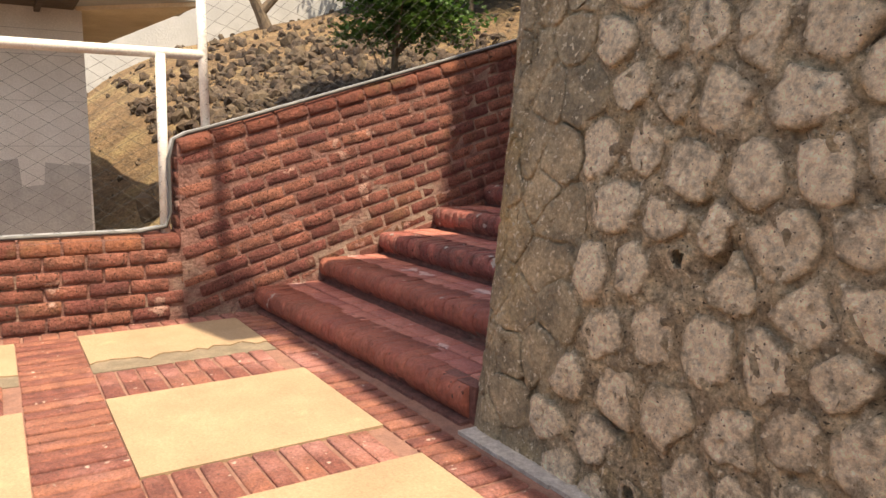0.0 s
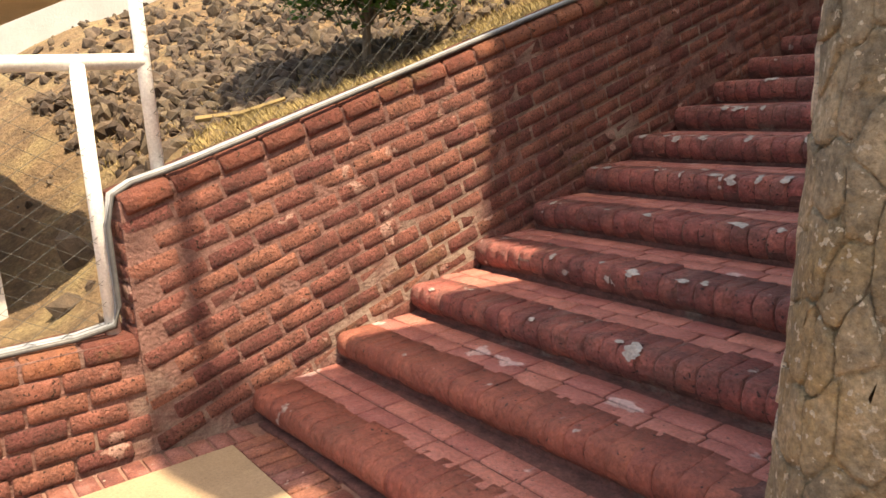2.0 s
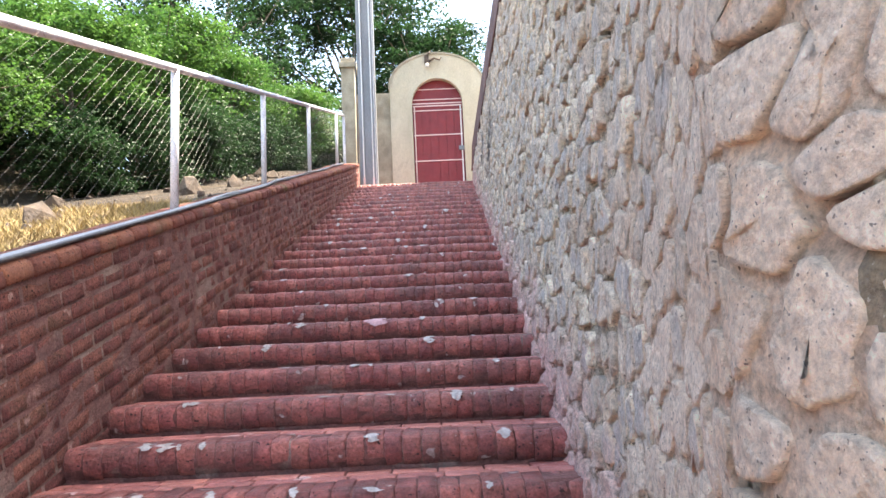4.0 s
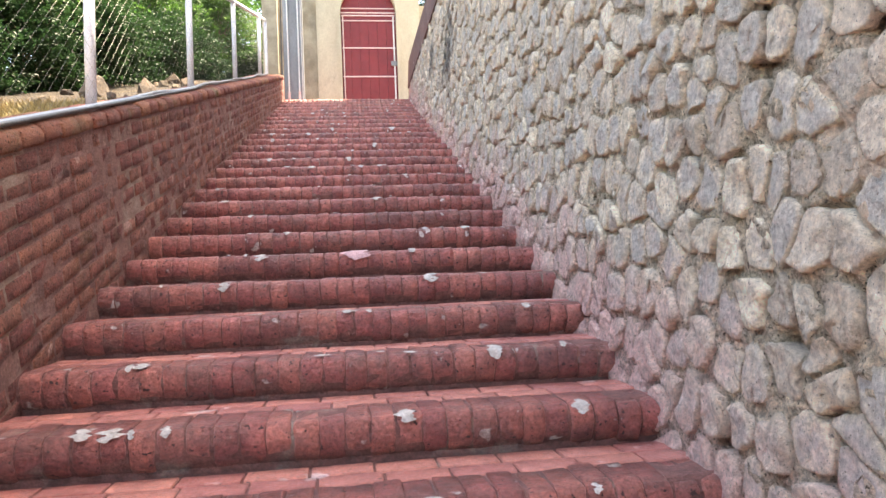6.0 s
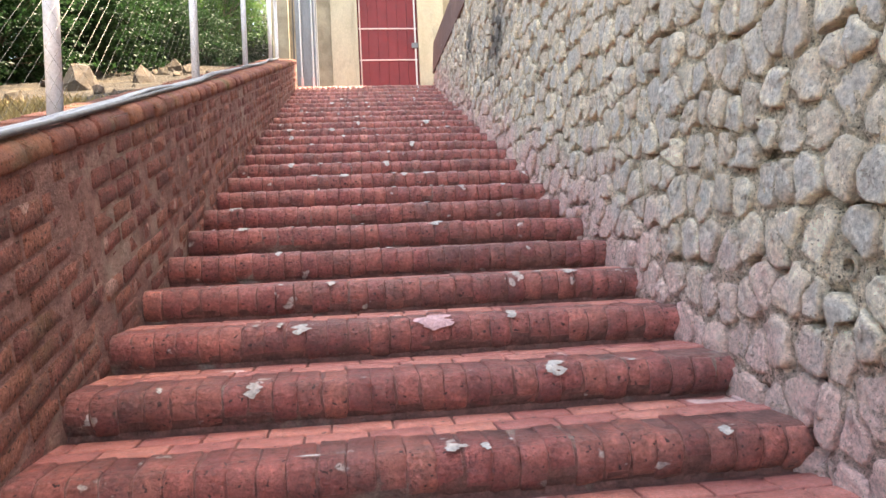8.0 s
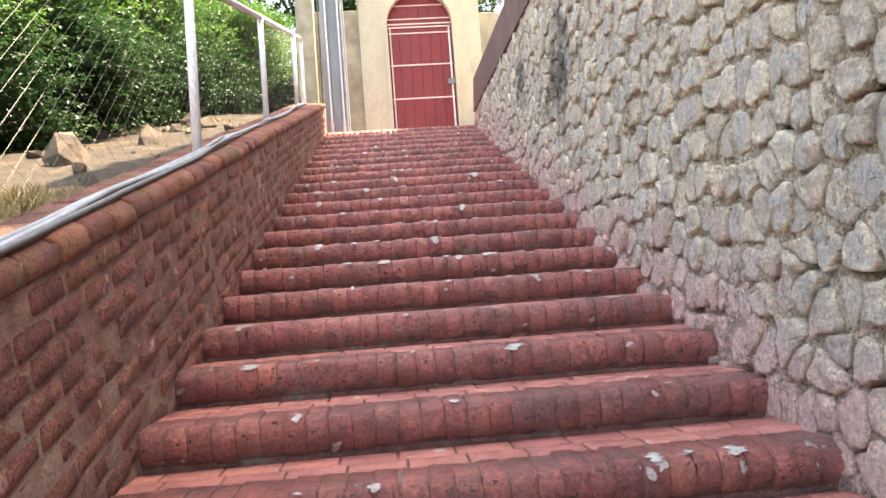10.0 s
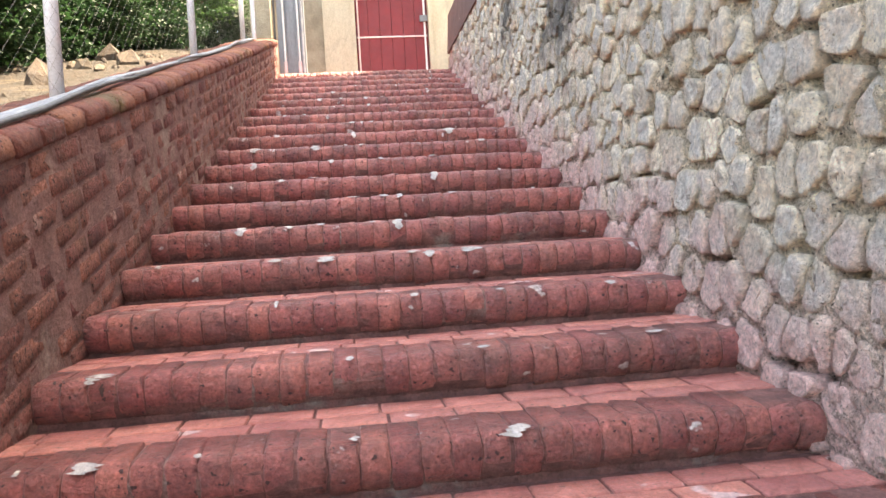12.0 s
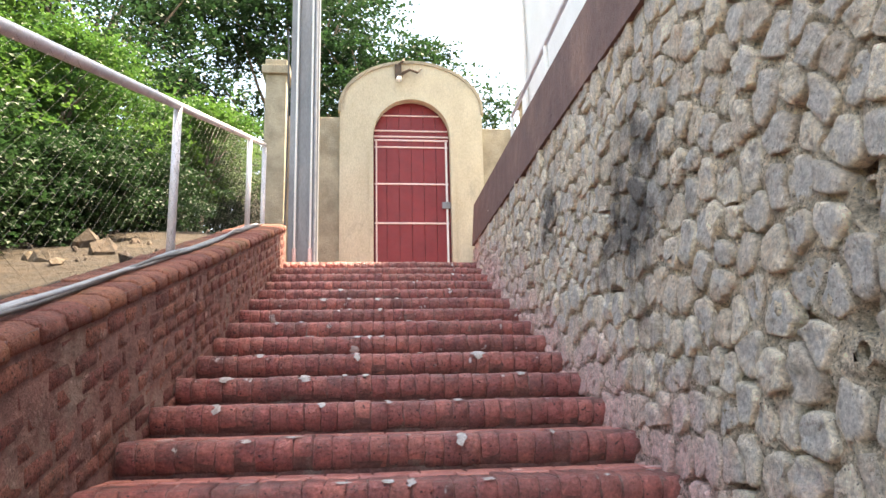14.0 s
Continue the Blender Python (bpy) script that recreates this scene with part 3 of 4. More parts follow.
# steel pole with conduits
pole = thing("steel_pole", None, "tall grey steel pole with conduits up its face", "pole")
px0, px1, py = 0.25, 0.68, 17.05
part("flange", box((px0, py, TOP_Z - 0.05), (px0 + 0.13, py + 0.25, 17.0), 0.01), M_STEEL, pole)
part("flange", box((px1 - 0.15, py, TOP_Z - 0.05), (px1, py + 0.25, 17.0), 0.01), M_STEEL, pole)
part("web", box((px0 + 0.12, py + 0.06, TOP_Z - 0.05), (px1 - 0.14, py + 0.2, 17.0)), M_STEEL, pole)
for x, r, mat in ((px0 + 0.1, 0.016, M_WHITE), (px1 - 0.1, 0.016, M_WHITE), (px1 - 0.045, 0.022, M_CABLE_L)):
    cond = part("conduit", tube([(x, py - 0.03, TOP_Z), (x, py - 0.03, 16.9)], r), mat, pole, "thin pale conduit")
    if mat is M_WHITE:
        part("socket", tube([(x, py - 0.03, TOP_Z + 0.1), (x, py - 0.03, TOP_Z + 0.3)], r * 1.8), M_PINKWHITE, cond)
part("cable", tube([(px0 - 0.05, py + 0.02, TOP_Z + 0.3), (px0 - 0.03, py + 0.0, 8.4), (px0 - 0.05, py + 0.02, 9.6)], 0.014), M_CABLE_D, pole, "black cable")

# ---- fence ----
POSTS = (2.64, 5.58, 8.72, 12.12, 15.78)


def fence_x(y):
    return -0.14


fence = thing("chain_link_fence", None, "chain link fence with pale grey pipe posts on the brick wall", "fence")
part("post", tube([(fence_x(0), -0.27, cap_z(-0.27) - 0.03), (fence_x(0), -0.27, cap_z(-0.27) + 1.22)], 0.033, 12), M_WHITE, fence, "white post", True)
for y in POSTS:
    z = cap_z(y) - 0.03
    part("post", tube([(fence_x(y), y, z), (fence_x(y), y, z + 1.24)], 0.034, 12), M_POST, fence, "", True)
part("post", tube([(fence_x(16.9), 17.2, 5.6), (fence_x(16.9), 17.2, 7.72)], 0.034, 12), M_POST, fence, "", True)
part("top_rail", tube([(fence_x(y), y, cap_z(y) + 1.22) for y in (-0.27, 2.6, 5.5, 8.7, 12.1, 15.6, 17.2)], 0.034, 12), M_POST, fence, "", True)


def mesh_panel(y0, y1, bottom, top, slope, pitch=0.1, r=0.0006):
    """Two families of slanting wires between two slanting lines."""
    bm = bmesh.new()
    for sign in (1, -1):
        c = -6.0
        while c < 30.0:
            pts = []
            for y in np.arange(y0, y1 + 1e-6, (y1 - y0) / 64):
                z = (slope + sign * 0.62) * (y - y0) + c
                if bottom(y) <= z <= top(y):
                    pts.append((fence_x(y) + 0.045 + sign * 0.003, y, z))
            if len(pts) >= 2:
                add_tube(bm, [pts[0], pts[-1]], r, 3)
            c += pitch
    return bm


bays = [-0.27, *POSTS, 17.2]
for a, b in zip(bays, bays[1:]):
    part("chain_link", mesh_panel(a, b, lambda y: cap_z(y) + 0.02, lambda y: cap_z(y) + 1.2, 0.2994, 0.1, 0.0012 if a < 1 else 0.0006), M_WIRE, fence, "diamond wire mesh")

gate_fence = thing("court_fence", None, "white pipe fence with chain link on the low wall", "fence")
part("top_rail", tube([(-0.1, -6.0, 1.83), (-0.1, -3.0, 1.835), (-0.14, -0.27, 1.84)], 0.036, 12), M_WHITE, gate_fence, "", True)
part("post", tube([(-0.12, -0.58, 0.55), (-0.12, -0.56, 1.83)], 0.034, 12), M_WHITE, gate_fence, "", True)
part("post", tube([(-0.12, -3.6, 0.55), (-0.12, -3.6, 1.83)], 0.034, 12), M_WHITE, gate_fence, "", True)
for a, b in ((-3.6, -0.57), (-6.0, -3.6)):
    part("chain_link", mesh_panel(a, b, lambda y: 0.62, lambda y: 1.8, 0.0, 0.1, 0.0014), M_WIRE, gate_fence, "diamond wire mesh")

# conduits and cables laid along the wall tops
for dx, r, mat, lift, label in ((0.0, 0.013, M_CABLE_L, 0.012, "grey plastic conduit laid along the brick wall"),
                                (0.04, 0.014, M_CABLE_L, 0.008, "grey plastic conduit laid along the brick wall"),
                                (0.075, 0.013, M_CABLE_D, 0.01, "black cable laid along the brick wall")):
    pts = [(-0.16 + dx, -6.0, 0.61 + lift), (-0.16 + dx, -3.0, 0.612 + lift), (-0.15 + dx, -0.75, 0.612 + lift), (-0.13 + dx, -0.58, 0.64 + lift),
           (-0.12 + dx, -0.545 - lift, 0.75), (-0.12 + dx, -0.54 - lift, 1.12), (-0.12 + dx, -0.51, 1.24 + lift), (-0.13 + dx, -0.42, 1.285 + lift)]
    for i in range(60):
        y = -0.2 + i * 0.28
        wave = 0.03 * noise.noise((y * 0.5, dx * 20, 0)) + (0.05 * noise.noise((y * 0.35, dx * 9, 4)) if y > 5 else 0)
        pts.append((fence_x(y) + 0.055 + dx * 0.9 + wave, y, cap_z(y) + r + 0.004 + max(0.0, 0.05 * noise.noise((y * 0.8, dx * 30, 9)) if y > 6 else 0)))
    bm = tube(pts, r, 7)
    thing("conduit" if mat is M_CABLE_L else "cable", bm_mesh("conduit", bm, mat, True), label, "cable")

# ---- hut ----
hut = thing("hut", None, "whitewashed hut with a peeling grey damp base", "hut")
HX, HY = -3.0, -0.73
part("wall", box((HX - 4.0, HY - 7.0, -0.3), (HX, HY, 2.52)), M_HUT, hut)
damp = [(HY - 7.0, 0.3)]
y = HY - 7.0
rng = random.Random(4)
while y < HY - 0.12:
    z = rng.choice((0.86, 0.95, 1.0, 1.02, 0.8)) + rng.uniform(-0.03, 0.03)
    w = rng.uniform(0.08, 0.22)
    damp += [(y, z), (min(y + w, HY - 0.02), z + rng.uniform(-0.04, 0.04))]
    y += w + 0.02
damp += [(HY - 0.02, 0.95), (HY - 0.02, 0.3)]
part("damp_base", prism(damp, "x", HX - 0.002, HX + 0.006), M_HUTDARK, hut, "darker grey peeling wash")
part("fascia", box((HX - 0.05, HY - 7.2, 2.55), (HX + 0.92, HY + 0.94, 2.8), 0.01), M_CONCRETE, hut)
part("soffit", prism([(HX - 4, HY - 0.05), (HX + 0.0, HY - 0.05), (HX + 0.92, HY + 0.92), (HX - 4, HY + 0.35)], "z", 2.51, 2.55), M_BEIGE, hut, "beige eave soffit")
part("roof", prism([(HX - 4.2, HY - 7.2), (HX + 0.97, HY - 7.2), (HX + 0.97, HY + 1.0), (HX - 4.2, HY + 0.45)], "z", 2.8, 2.92), M_HUT, hut)
# no hole is cut: a thin dark plate paints the shade inside the gap
part("opening", box((HX + 0.06, HY - 0.95, 2.502), (HX + 0.72, HY - 0.08, 2.514)), M_TIMBER, hut, "dark plate painted as the shaded gap of a missing soffit board")
part("rafter", box((HX + 0.02, HY - 0.42, 2.46), (HX + 0.88, HY - 0.37, 2.51), 0.006), M_TIMBER, hut, "dark timber rafter end")
for z in (0.74, 1.18, 1.62, 2.06, 2.3):
    part("board_line", box((HX - 0.01, HY - 7.0, z), (HX + 0.003, HY - 0.01, z + 0.006)), M_HUTDARK, hut, "thin dark joint line")
win = part_of("window", None, hut, "small dark window")
part("pane", box((HX - 0.01, HY - 2.92, 1.5), (HX + 0.012, HY - 1.68, 2.14)), M_GLASS, win)
for lo, hi in (((-2.98, 2.14), (-1.62, 2.2)), ((-2.98, 1.44), (-1.62, 1.5)), ((-1.68, 1.5), (-1.62, 2.14)), ((-2.32, 1.5), (-2.28, 2.14))):
    part("frame", box((HX, HY + lo[0], lo[1]), (HX + 0.05, HY + hi[0], hi[1]), 0.006), M_TIMBER, win)

# pale retaining wall on top of the bank
thing("wall_bank", bm_mesh("wall_bank", box((-11.6, -6.0, 1.0), (-11.2, 7.0, 4.6), 0.02), M_CONCRETE), "pale grey concrete wall above the bank", "wall", kind="structure")

# ---- rubble, straw, plants ----


def rocks(rng, count, place, size):
    verts, faces = [], []
    ico = bmesh.new()
    bmesh.ops.create_icosphere(ico, subdivisions=1, radius=1.0)
    base = [v.co.copy() for v in ico.verts]
    tri = [[v.index for v in f.verts] for f in ico.faces]
    ico.free()
    for _ in range(count):
        x, y = place(rng)
        s = size(rng)
        m = Euler([rng.uniform(0, 6.3) for _ in range(3)]).to_matrix() @ Matrix.Diagonal((s, s * rng.uniform(0.6, 0.95), s * rng.uniform(0.35, 0.7)))
        off, z = len(verts), ground_z(x, y) + s * rng.uniform(0.0, 0.28)
        verts += [m @ (b * rng.uniform(0.75, 1.2)) + Vector((x, y, z)) for b in base]
        faces += [[off + i for i in f] for f in tri]
    return verts, faces


def pile(rng):
    x = min(-3.1, rng.gauss(-5.2, 1.8))
    return x, 0.35 + abs(rng.gauss(2.3, 1.4))


v, f = rocks(random.Random(1), 3400, pile, lambda r: 0.028 + 0.14 * r.random() ** 2.7)
thing("rubble", mesh_of("rubble", v, f, M_ROCK), "heap of dark broken rubble stones on the bank", "rubble", kind="stuff")
v, f = rocks(random.Random(2), 900, lambda r: (r.uniform(-11, -0.6), r.uniform(-0.6, 20)), lambda r: 0.02 + 0.09 * r.random() ** 3)
thing("pebbles", mesh_of("pebbles", v, f, M_ROCK), "scattered small stones on dry earth", "stones", kind="stuff")
for x, y, s in ((-3.1, -0.15, 0.3), (-2.6, -0.35, 0.17), (-1.7, 6.4, 0.26), (-1.4, 9.7, 0.3), (-1.1, 13.5, 0.2), (-1.5, 14.1, 0.25), (-2.4, 8.1, 0.22), (-1.3, 11.6, 0.2)):
    v, f = rocks(random.Random(int(s * 100) + int(y * 7)), 1, lambda r: (x, y), lambda r: s)
    thing("boulder", mesh_of("boulder", v, f, M_ROCK), "weathered brown boulder lying on dry earth", "boulder", "boulders on the bank")
v, f = rocks(random.Random(8), 1, lambda r: (-3.4, 1.85), lambda r: 0.14)
thing("brick_piece", mesh_of("brick_piece", v, f, M_FLOORBRICK), "broken orange brick lying in the rubble", "brick")
z = ground_z(-3.0, 1.3) + 0.05
thing("branch", bm_mesh("branch", tube([(-3.2, 1.0, z), (-3.0, 1.35, z + 0.03), (-2.9, 1.75, z + 0.14)], 0.035, 6, 0.6), M_STRAW), "pale dead branch lying on straw", "branch")


def blades(rng, count, place, h):
    verts, faces = [], []
    for _ in range(count):
        x, y = place(rng)
        z, a, l = ground_z(x, y) - 0.02, rng.uniform(0, 6.3), h * rng.uniform(0.4, 1.2)
        w = Vector((math.cos(a), math.sin(a), 0)) * 0.006
        lean = Vector((rng.uniform(-1.1, 1.1), rng.uniform(-1.1, 1.1), 1)) * l
        p, o = Vector((x, y, z)), len(verts)
        verts += [p - w, p + w, p + lean * 0.6 + w * 0.7, p + lean]
        faces.append((o, o + 1, o + 2, o + 3))
    return verts, faces


def near_fence(r):
    while True:
        x, y = -0.45 - abs(r.gauss(0, 1.7)), 0.4 + 7.6 * r.random() ** 1.2
        if noise.noise((x * 0.7, y * 0.7, 3.0)) > -0.25:
            return x, y


v, f = blades(random.Random(5), 46000, near_fence, 0.1)
thing("dry_grass", mesh_of("dry_grass", v, f, M_STRAW), "dry straw coloured grass along the fence", "grass", kind="stuff")


def leaf_cloud(rng, clumps, per, size):
    """clumps: (centre, radius). Leaves gather in hanging sprays round each."""
    verts, faces = [], []
    for c, rad in clumps:
        for _ in range(per // 7):
            d = Vector((rng.gauss(0, 1), rng.gauss(0, 1), rng.gauss(0, 0.75)))
            root = Vector(c) + d * rad * 0.55
            out = Vector((d.x, d.y, -0.15 + rng.uniform(-0.5, 0.4))).normalized()
            for i in range(7):
                p = root + out * size * 0.6 * i
                turn = Euler((rng.uniform(-0.7, 0.7), rng.uniform(-0.7, 0.7), rng.uniform(0, 6.3))).to_matrix()
                l, w = size * rng.uniform(0.7, 1.3), size * rng.uniform(0.25, 0.4)
                o = len(verts)
                verts += [p, p + turn @ Vector((l * 0.5, w, 0.0)), p + turn @ Vector((l, 0, -0.2 * l)), p + turn @ Vector((l * 0.5, -w, 0.0))]
                faces.append((o, o + 1, o + 2, o + 3))
    return verts, faces


def make_tree(name, seed, height, spread_r, crown_from, clump_n, per, leaf, mat, label, trunk_r, category="tree", clump=(0.16, 0.34)):
    rng = random.Random(seed)
    tree = thing(name, None, label, category)
    bm = bmesh.new()
    stem = [(0, 0, -0.3)]
    for i in range(1, 6):
        stem.append((stem[-1][0] + rng.uniform(-0.05, 0.05) * height * 0.3, stem[-1][1] + rng.uniform(-0.05, 0.05) * height * 0.3, height * 0.78 * i / 5))
    add_tube(bm, stem, trunk_r, 8, 0.3)
    clumps = []
    for i in range(clump_n):
        t = rng.random() ** 0.8
        z = height * (crown_from + (1 - crown_from) * t)
        r = spread_r * math.sqrt(max(0.08, 1 - ((t - 0.42) / 0.62) ** 2)) * rng.uniform(0.35, 1.0)
        a = rng.uniform(0, 6.3)
        c = Vector((r * math.cos(a), r * math.sin(a), z))
        clumps.append((c, spread_r * rng.uniform(*clump)))
        if i % 3 == 0:
            k = min(4, max(1, int(z / height / 0.78 * 5 * 0.7)))
            s = Vector(stem[k])
            add_tube(bm, [s, s.lerp(c, 0.5) + Vector((0, 0, 0.06 * height * rng.uniform(-1, 1))), c], trunk_r * 0.35, 5, 0.3)
    part("trunk", bm, M_BARK, tree)
    v, f = leaf_cloud(rng, clumps, per, leaf)
    part_of("crown", mesh_of("crown", v, f, mat), tree)
    return tree


def plant(ob, x, y, turn, scale):
    z = ground_z(x, y)
    return Matrix.LocRotScale((x, y, z), Euler((0, 0, turn)), (scale, scale, scale))


bush = make_tree("small_tree", 11, 2.25, 0.76, 0.42, 56, 300, 0.07, M_LEAF, "small leafy green tree on the rubble bank", 0.05)
bush.matrix_basis = Matrix.Translation((0, 0, -0.45)) @ plant(bush, -3.2, 2.85, 0.4, 1.22)
kinds = [make_tree("shrub_tree", 20 + i, 3.1, 1.3, 0.44, 44, 300, 0.075, M_LEAF, "bright green feathery shrub tree behind the fence", 0.05, "shrub", (0.14, 0.26)) for i in range(3)]
spots = [(-4.2, 8.4), (-5.6, 9.8), (-3.6, 10.7), (-5.0, 12.4), (-3.2, 13.2), (-4.4, 15.0), (-2.7, 16.0), (-6.4, 14.0), (-3.4, 18.0), (-1.6, 19.6), (-5.4, 17.6),
         (-7.0, 8.0), (-8.4, 10.6), (-7.8, 12.6), (-2.2, 21.0), (-6.8, 6.4)]
for i, (x, y) in enumerate(spots):
    ob = kinds[i] if i < 3 else copy_thing(kinds[i % 3], Matrix())
    ob.matrix_basis = plant(ob, x, y, i * 2.1, 0.85 + 0.3 * ((i * 37) % 10) / 10)
    ob["group"] = "shrub trees behind the fence"
# low shrubs in the dark leaf colour, which carries the shade of the thicket
unders = [make_tree("undergrowth_shrub", 60 + i, 2.3, 1.5, 0.04, 55, 260, 0.1, M_LEAF_DARK, "green undergrowth shrub behind the fence, shade put into its dark leaves", 0.04, "shrub") for i in range(2)]
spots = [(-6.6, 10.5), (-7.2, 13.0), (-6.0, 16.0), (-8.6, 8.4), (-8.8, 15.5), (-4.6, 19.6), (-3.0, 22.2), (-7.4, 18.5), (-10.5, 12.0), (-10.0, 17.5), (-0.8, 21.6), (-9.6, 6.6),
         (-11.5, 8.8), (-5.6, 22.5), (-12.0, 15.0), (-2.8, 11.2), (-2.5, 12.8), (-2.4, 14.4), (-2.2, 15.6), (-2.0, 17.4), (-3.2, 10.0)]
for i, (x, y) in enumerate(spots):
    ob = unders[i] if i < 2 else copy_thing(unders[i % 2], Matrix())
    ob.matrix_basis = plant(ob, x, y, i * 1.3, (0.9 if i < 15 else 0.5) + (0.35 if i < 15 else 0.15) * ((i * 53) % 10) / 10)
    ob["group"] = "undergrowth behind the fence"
talls = [make_tree("tall_tree", 40 + i, 10.0, 4.2, 0.25, 80, 420, 0.15, M_LEAF_DARK, "tall dark green tree behind the gate and fence", 0.2, "tree", (0.09, 0.22)) for i in range(2)]
spots = [(-6.0, 26.0, 1.0), (2.0, 27.5, 0.9), (-11.5, 22.0, 0.55), (-1.2, 30.0, 1.15), (-16.0, 18.0, 0.55), (10.5, 33.0, 0.5), (-13.0, 14.0, 0.45), (-17.0, 11.0, 0.45),
         (-20.0, 26.0, 0.55), (-12.5, 9.5, 0.5), (6.0, 24.5, 0.3), (13.0, 27.0, 0.5)]
for i, (x, y, s) in enumerate(spots):
    ob = talls[i] if i < 2 else copy_thing(talls[i % 2], Matrix())
    ob.matrix_basis = plant(ob, x, y, i * 1.7, s)
    ob["group"] = "tall trees in the distance"
dead = thing("dead_tree", None, "bare grey dead tree trunk by the concrete wall", "tree")
bm = tube([(-10.2, 3.6, ground_z(-10.2, 3.6) - 0.2), (-10.2, 3.4, 3.9), (-10.1, 2.9, 4.9)], 0.16, 8, 0.5)
add_tube(bm, [(-10.2, 3.4, 3.9), (-10.0, 4.0, 4.6), (-10.0, 4.4, 5.6)], 0.1, 8, 0.5)
part("trunk", bm, M_BARK, dead)

# ---- pieces: nose and tread bricks of the steps ----
rng = random.Random(7)


def worn(co, seed, amount):
    return co + amount * Vector((noise.noise(co * 23 + Vector((seed, 0, 0))), noise.noise(co * 23 + Vector((0, seed, 5))), noise.noise(co * 23 + Vector((3, 0, seed)))))


def loft(name, profile, length, mat, seed, inset=0.006, amount=0.004):
    """A brick drawn along x from a rounded y, z profile, its ends drawn in a little."""
    c = Vector((0, sum(p[0] for p in profile) / len(profile), sum(p[1] for p in profile) / len(profile)))
    verts, faces, n = [], [], len(profile)
    for x, k in ((0.0, inset), (inset, 0.0), (length - inset, 0.0), (length, inset)):
        for y, z in profile:
            p = Vector((x, y, z))
            d = Vector((0, c.y - y, c.z - z))
            verts.append(worn(p + d.normalized() * k, seed, amount))
    for a in range(3):
        for i in range(n):
            j = (i + 1) % n
            faces.append((a * n + i, a * n + j, (a + 1) * n + j, (a + 1) * n + i))
    faces.append(tuple(range(n))[::-1])
    faces.append(tuple(range(3 * n, 4 * n)))
    me = mesh_of(name, verts, faces, mat, True)
    return me


noses = [loft("nose_brick", NOSE, 0.091, M_NOSE, 3.1 * i, 0.006, 0.009) for i in range(8)]
FLAT = [(0.0, -0.03), (0.0, -0.005), (0.006, 0.0), (0.124, 0.0), (0.13, -0.005), (0.13, -0.03)]
worn_noses = [loft("nose_brick", NOSE, 0.1, M_NOSEWORN, 9 + 3.1 * i, 0.003, 0.006) for i in range(6)]
treads = [loft("tread_brick", FLAT, 0.222, M_TREAD, 40 + 3.1 * i, 0.005, 0.003) for i in range(6)]
for k, step in enumerate(steps, 1):
    y0, z = (k - 1) * GOING, k * RISE
    xl, xr = wall_x(y0) + 0.0, stone_x(y0) + 0.01
    if k == 1:
        xr += 0.2
    n = round((xr - xl) / 0.097)
    pitch = (xr - xl) / n
    for i in range(n):
        droop = -0.012 * smooth(0.85, 1.0, (i + 0.5) / n)
        skew = STEP_SKEW.get(k, 0.0)
        if k <= 2:
            part_of("nose_brick", rng.choice(worn_noses), step, m=pose(xl + i * pitch, y0 + skew * i * pitch + rng.uniform(-0.003, 0.003),
                    z + droop + rng.uniform(-0.002, 0.002), rng.uniform(-1, 1), 0, math.degrees(skew)) @ Matrix.Diagonal((pitch / 0.101, 1, 1, 1)))
            continue
        part_of("nose_brick", rng.choice(noses), step, m=pose(xl + i * pitch + rng.uniform(0, max(0.0, pitch - 0.091)), y0 + skew * i * pitch + rng.uniform(-0.006, 0.006),
                z + droop + rng.uniform(-0.003, 0.003), rng.uniform(-1.5, 1.5), rng.uniform(-1, 1), rng.uniform(-1.5, 1.5)))
    if k < STEPS:
        for row in range(2):
            x = xl - rng.uniform(0.0, 0.2)
            while x < xr:
                part_of("tread_brick", rng.choice(treads), step, m=pose(x, y0 + 0.242 + row * 0.142, z - 0.001 + rng.uniform(-0.002, 0.001), 0, 0, rng.uniform(-0.6, 0.6)))
                x += 0.234

# ---- bricks of the walls ----
angle = math.atan(0.2994)
ca, sa = math.cos(angle), math.sin(angle)


def brick_mesh(name, length, height, depth, mat, seed, rounded=0.012, amount=0.006):
    """A brick along x whose face looks to -y; the face has softened, uneven edges."""
    h, r = height / 2, 0.6 * rounded
    prof = [(depth, -h), (r, -h), (0.0, -h + r), (0.0, h - r), (r, h), (depth, h)]
    return loft(name, prof, length, mat, seed, 0.01, amount)


def cap_mesh(seed):
    prof = [(0.31, -0.1), (0.01, -0.1), (0.0, -0.085), (0.0, -0.05), (0.012, -0.02), (0.045, 0.0), (0.31, 0.003)]
    return loft("cap_brick", prof, 0.232, M_CAPBRICK, seed, 0.009, 0.007)


bricks = [brick_mesh("brick", 0.243, 0.086, 0.09, M_WALLBRICK, 70 + 2.3 * i) for i in range(10)]
caps = [cap_mesh(100 + 2.7 * i) for i in range(6)]
TURN_IN = Matrix.Rotation(radians(90), 4, "Z")


def brick_pose(u, v, out=0.0, tilt=0.0):
    """On the stair wall: u along the slope from the low end, v across it from the top."""
    y, z = -0.5 + u * ca - v * sa, 1.25 + u * sa + v * ca
    return Matrix.Translation((wall_x(y) + out, y, z)) @ Matrix.Rotation(angle + tilt, 4, "X") @ TURN_IN


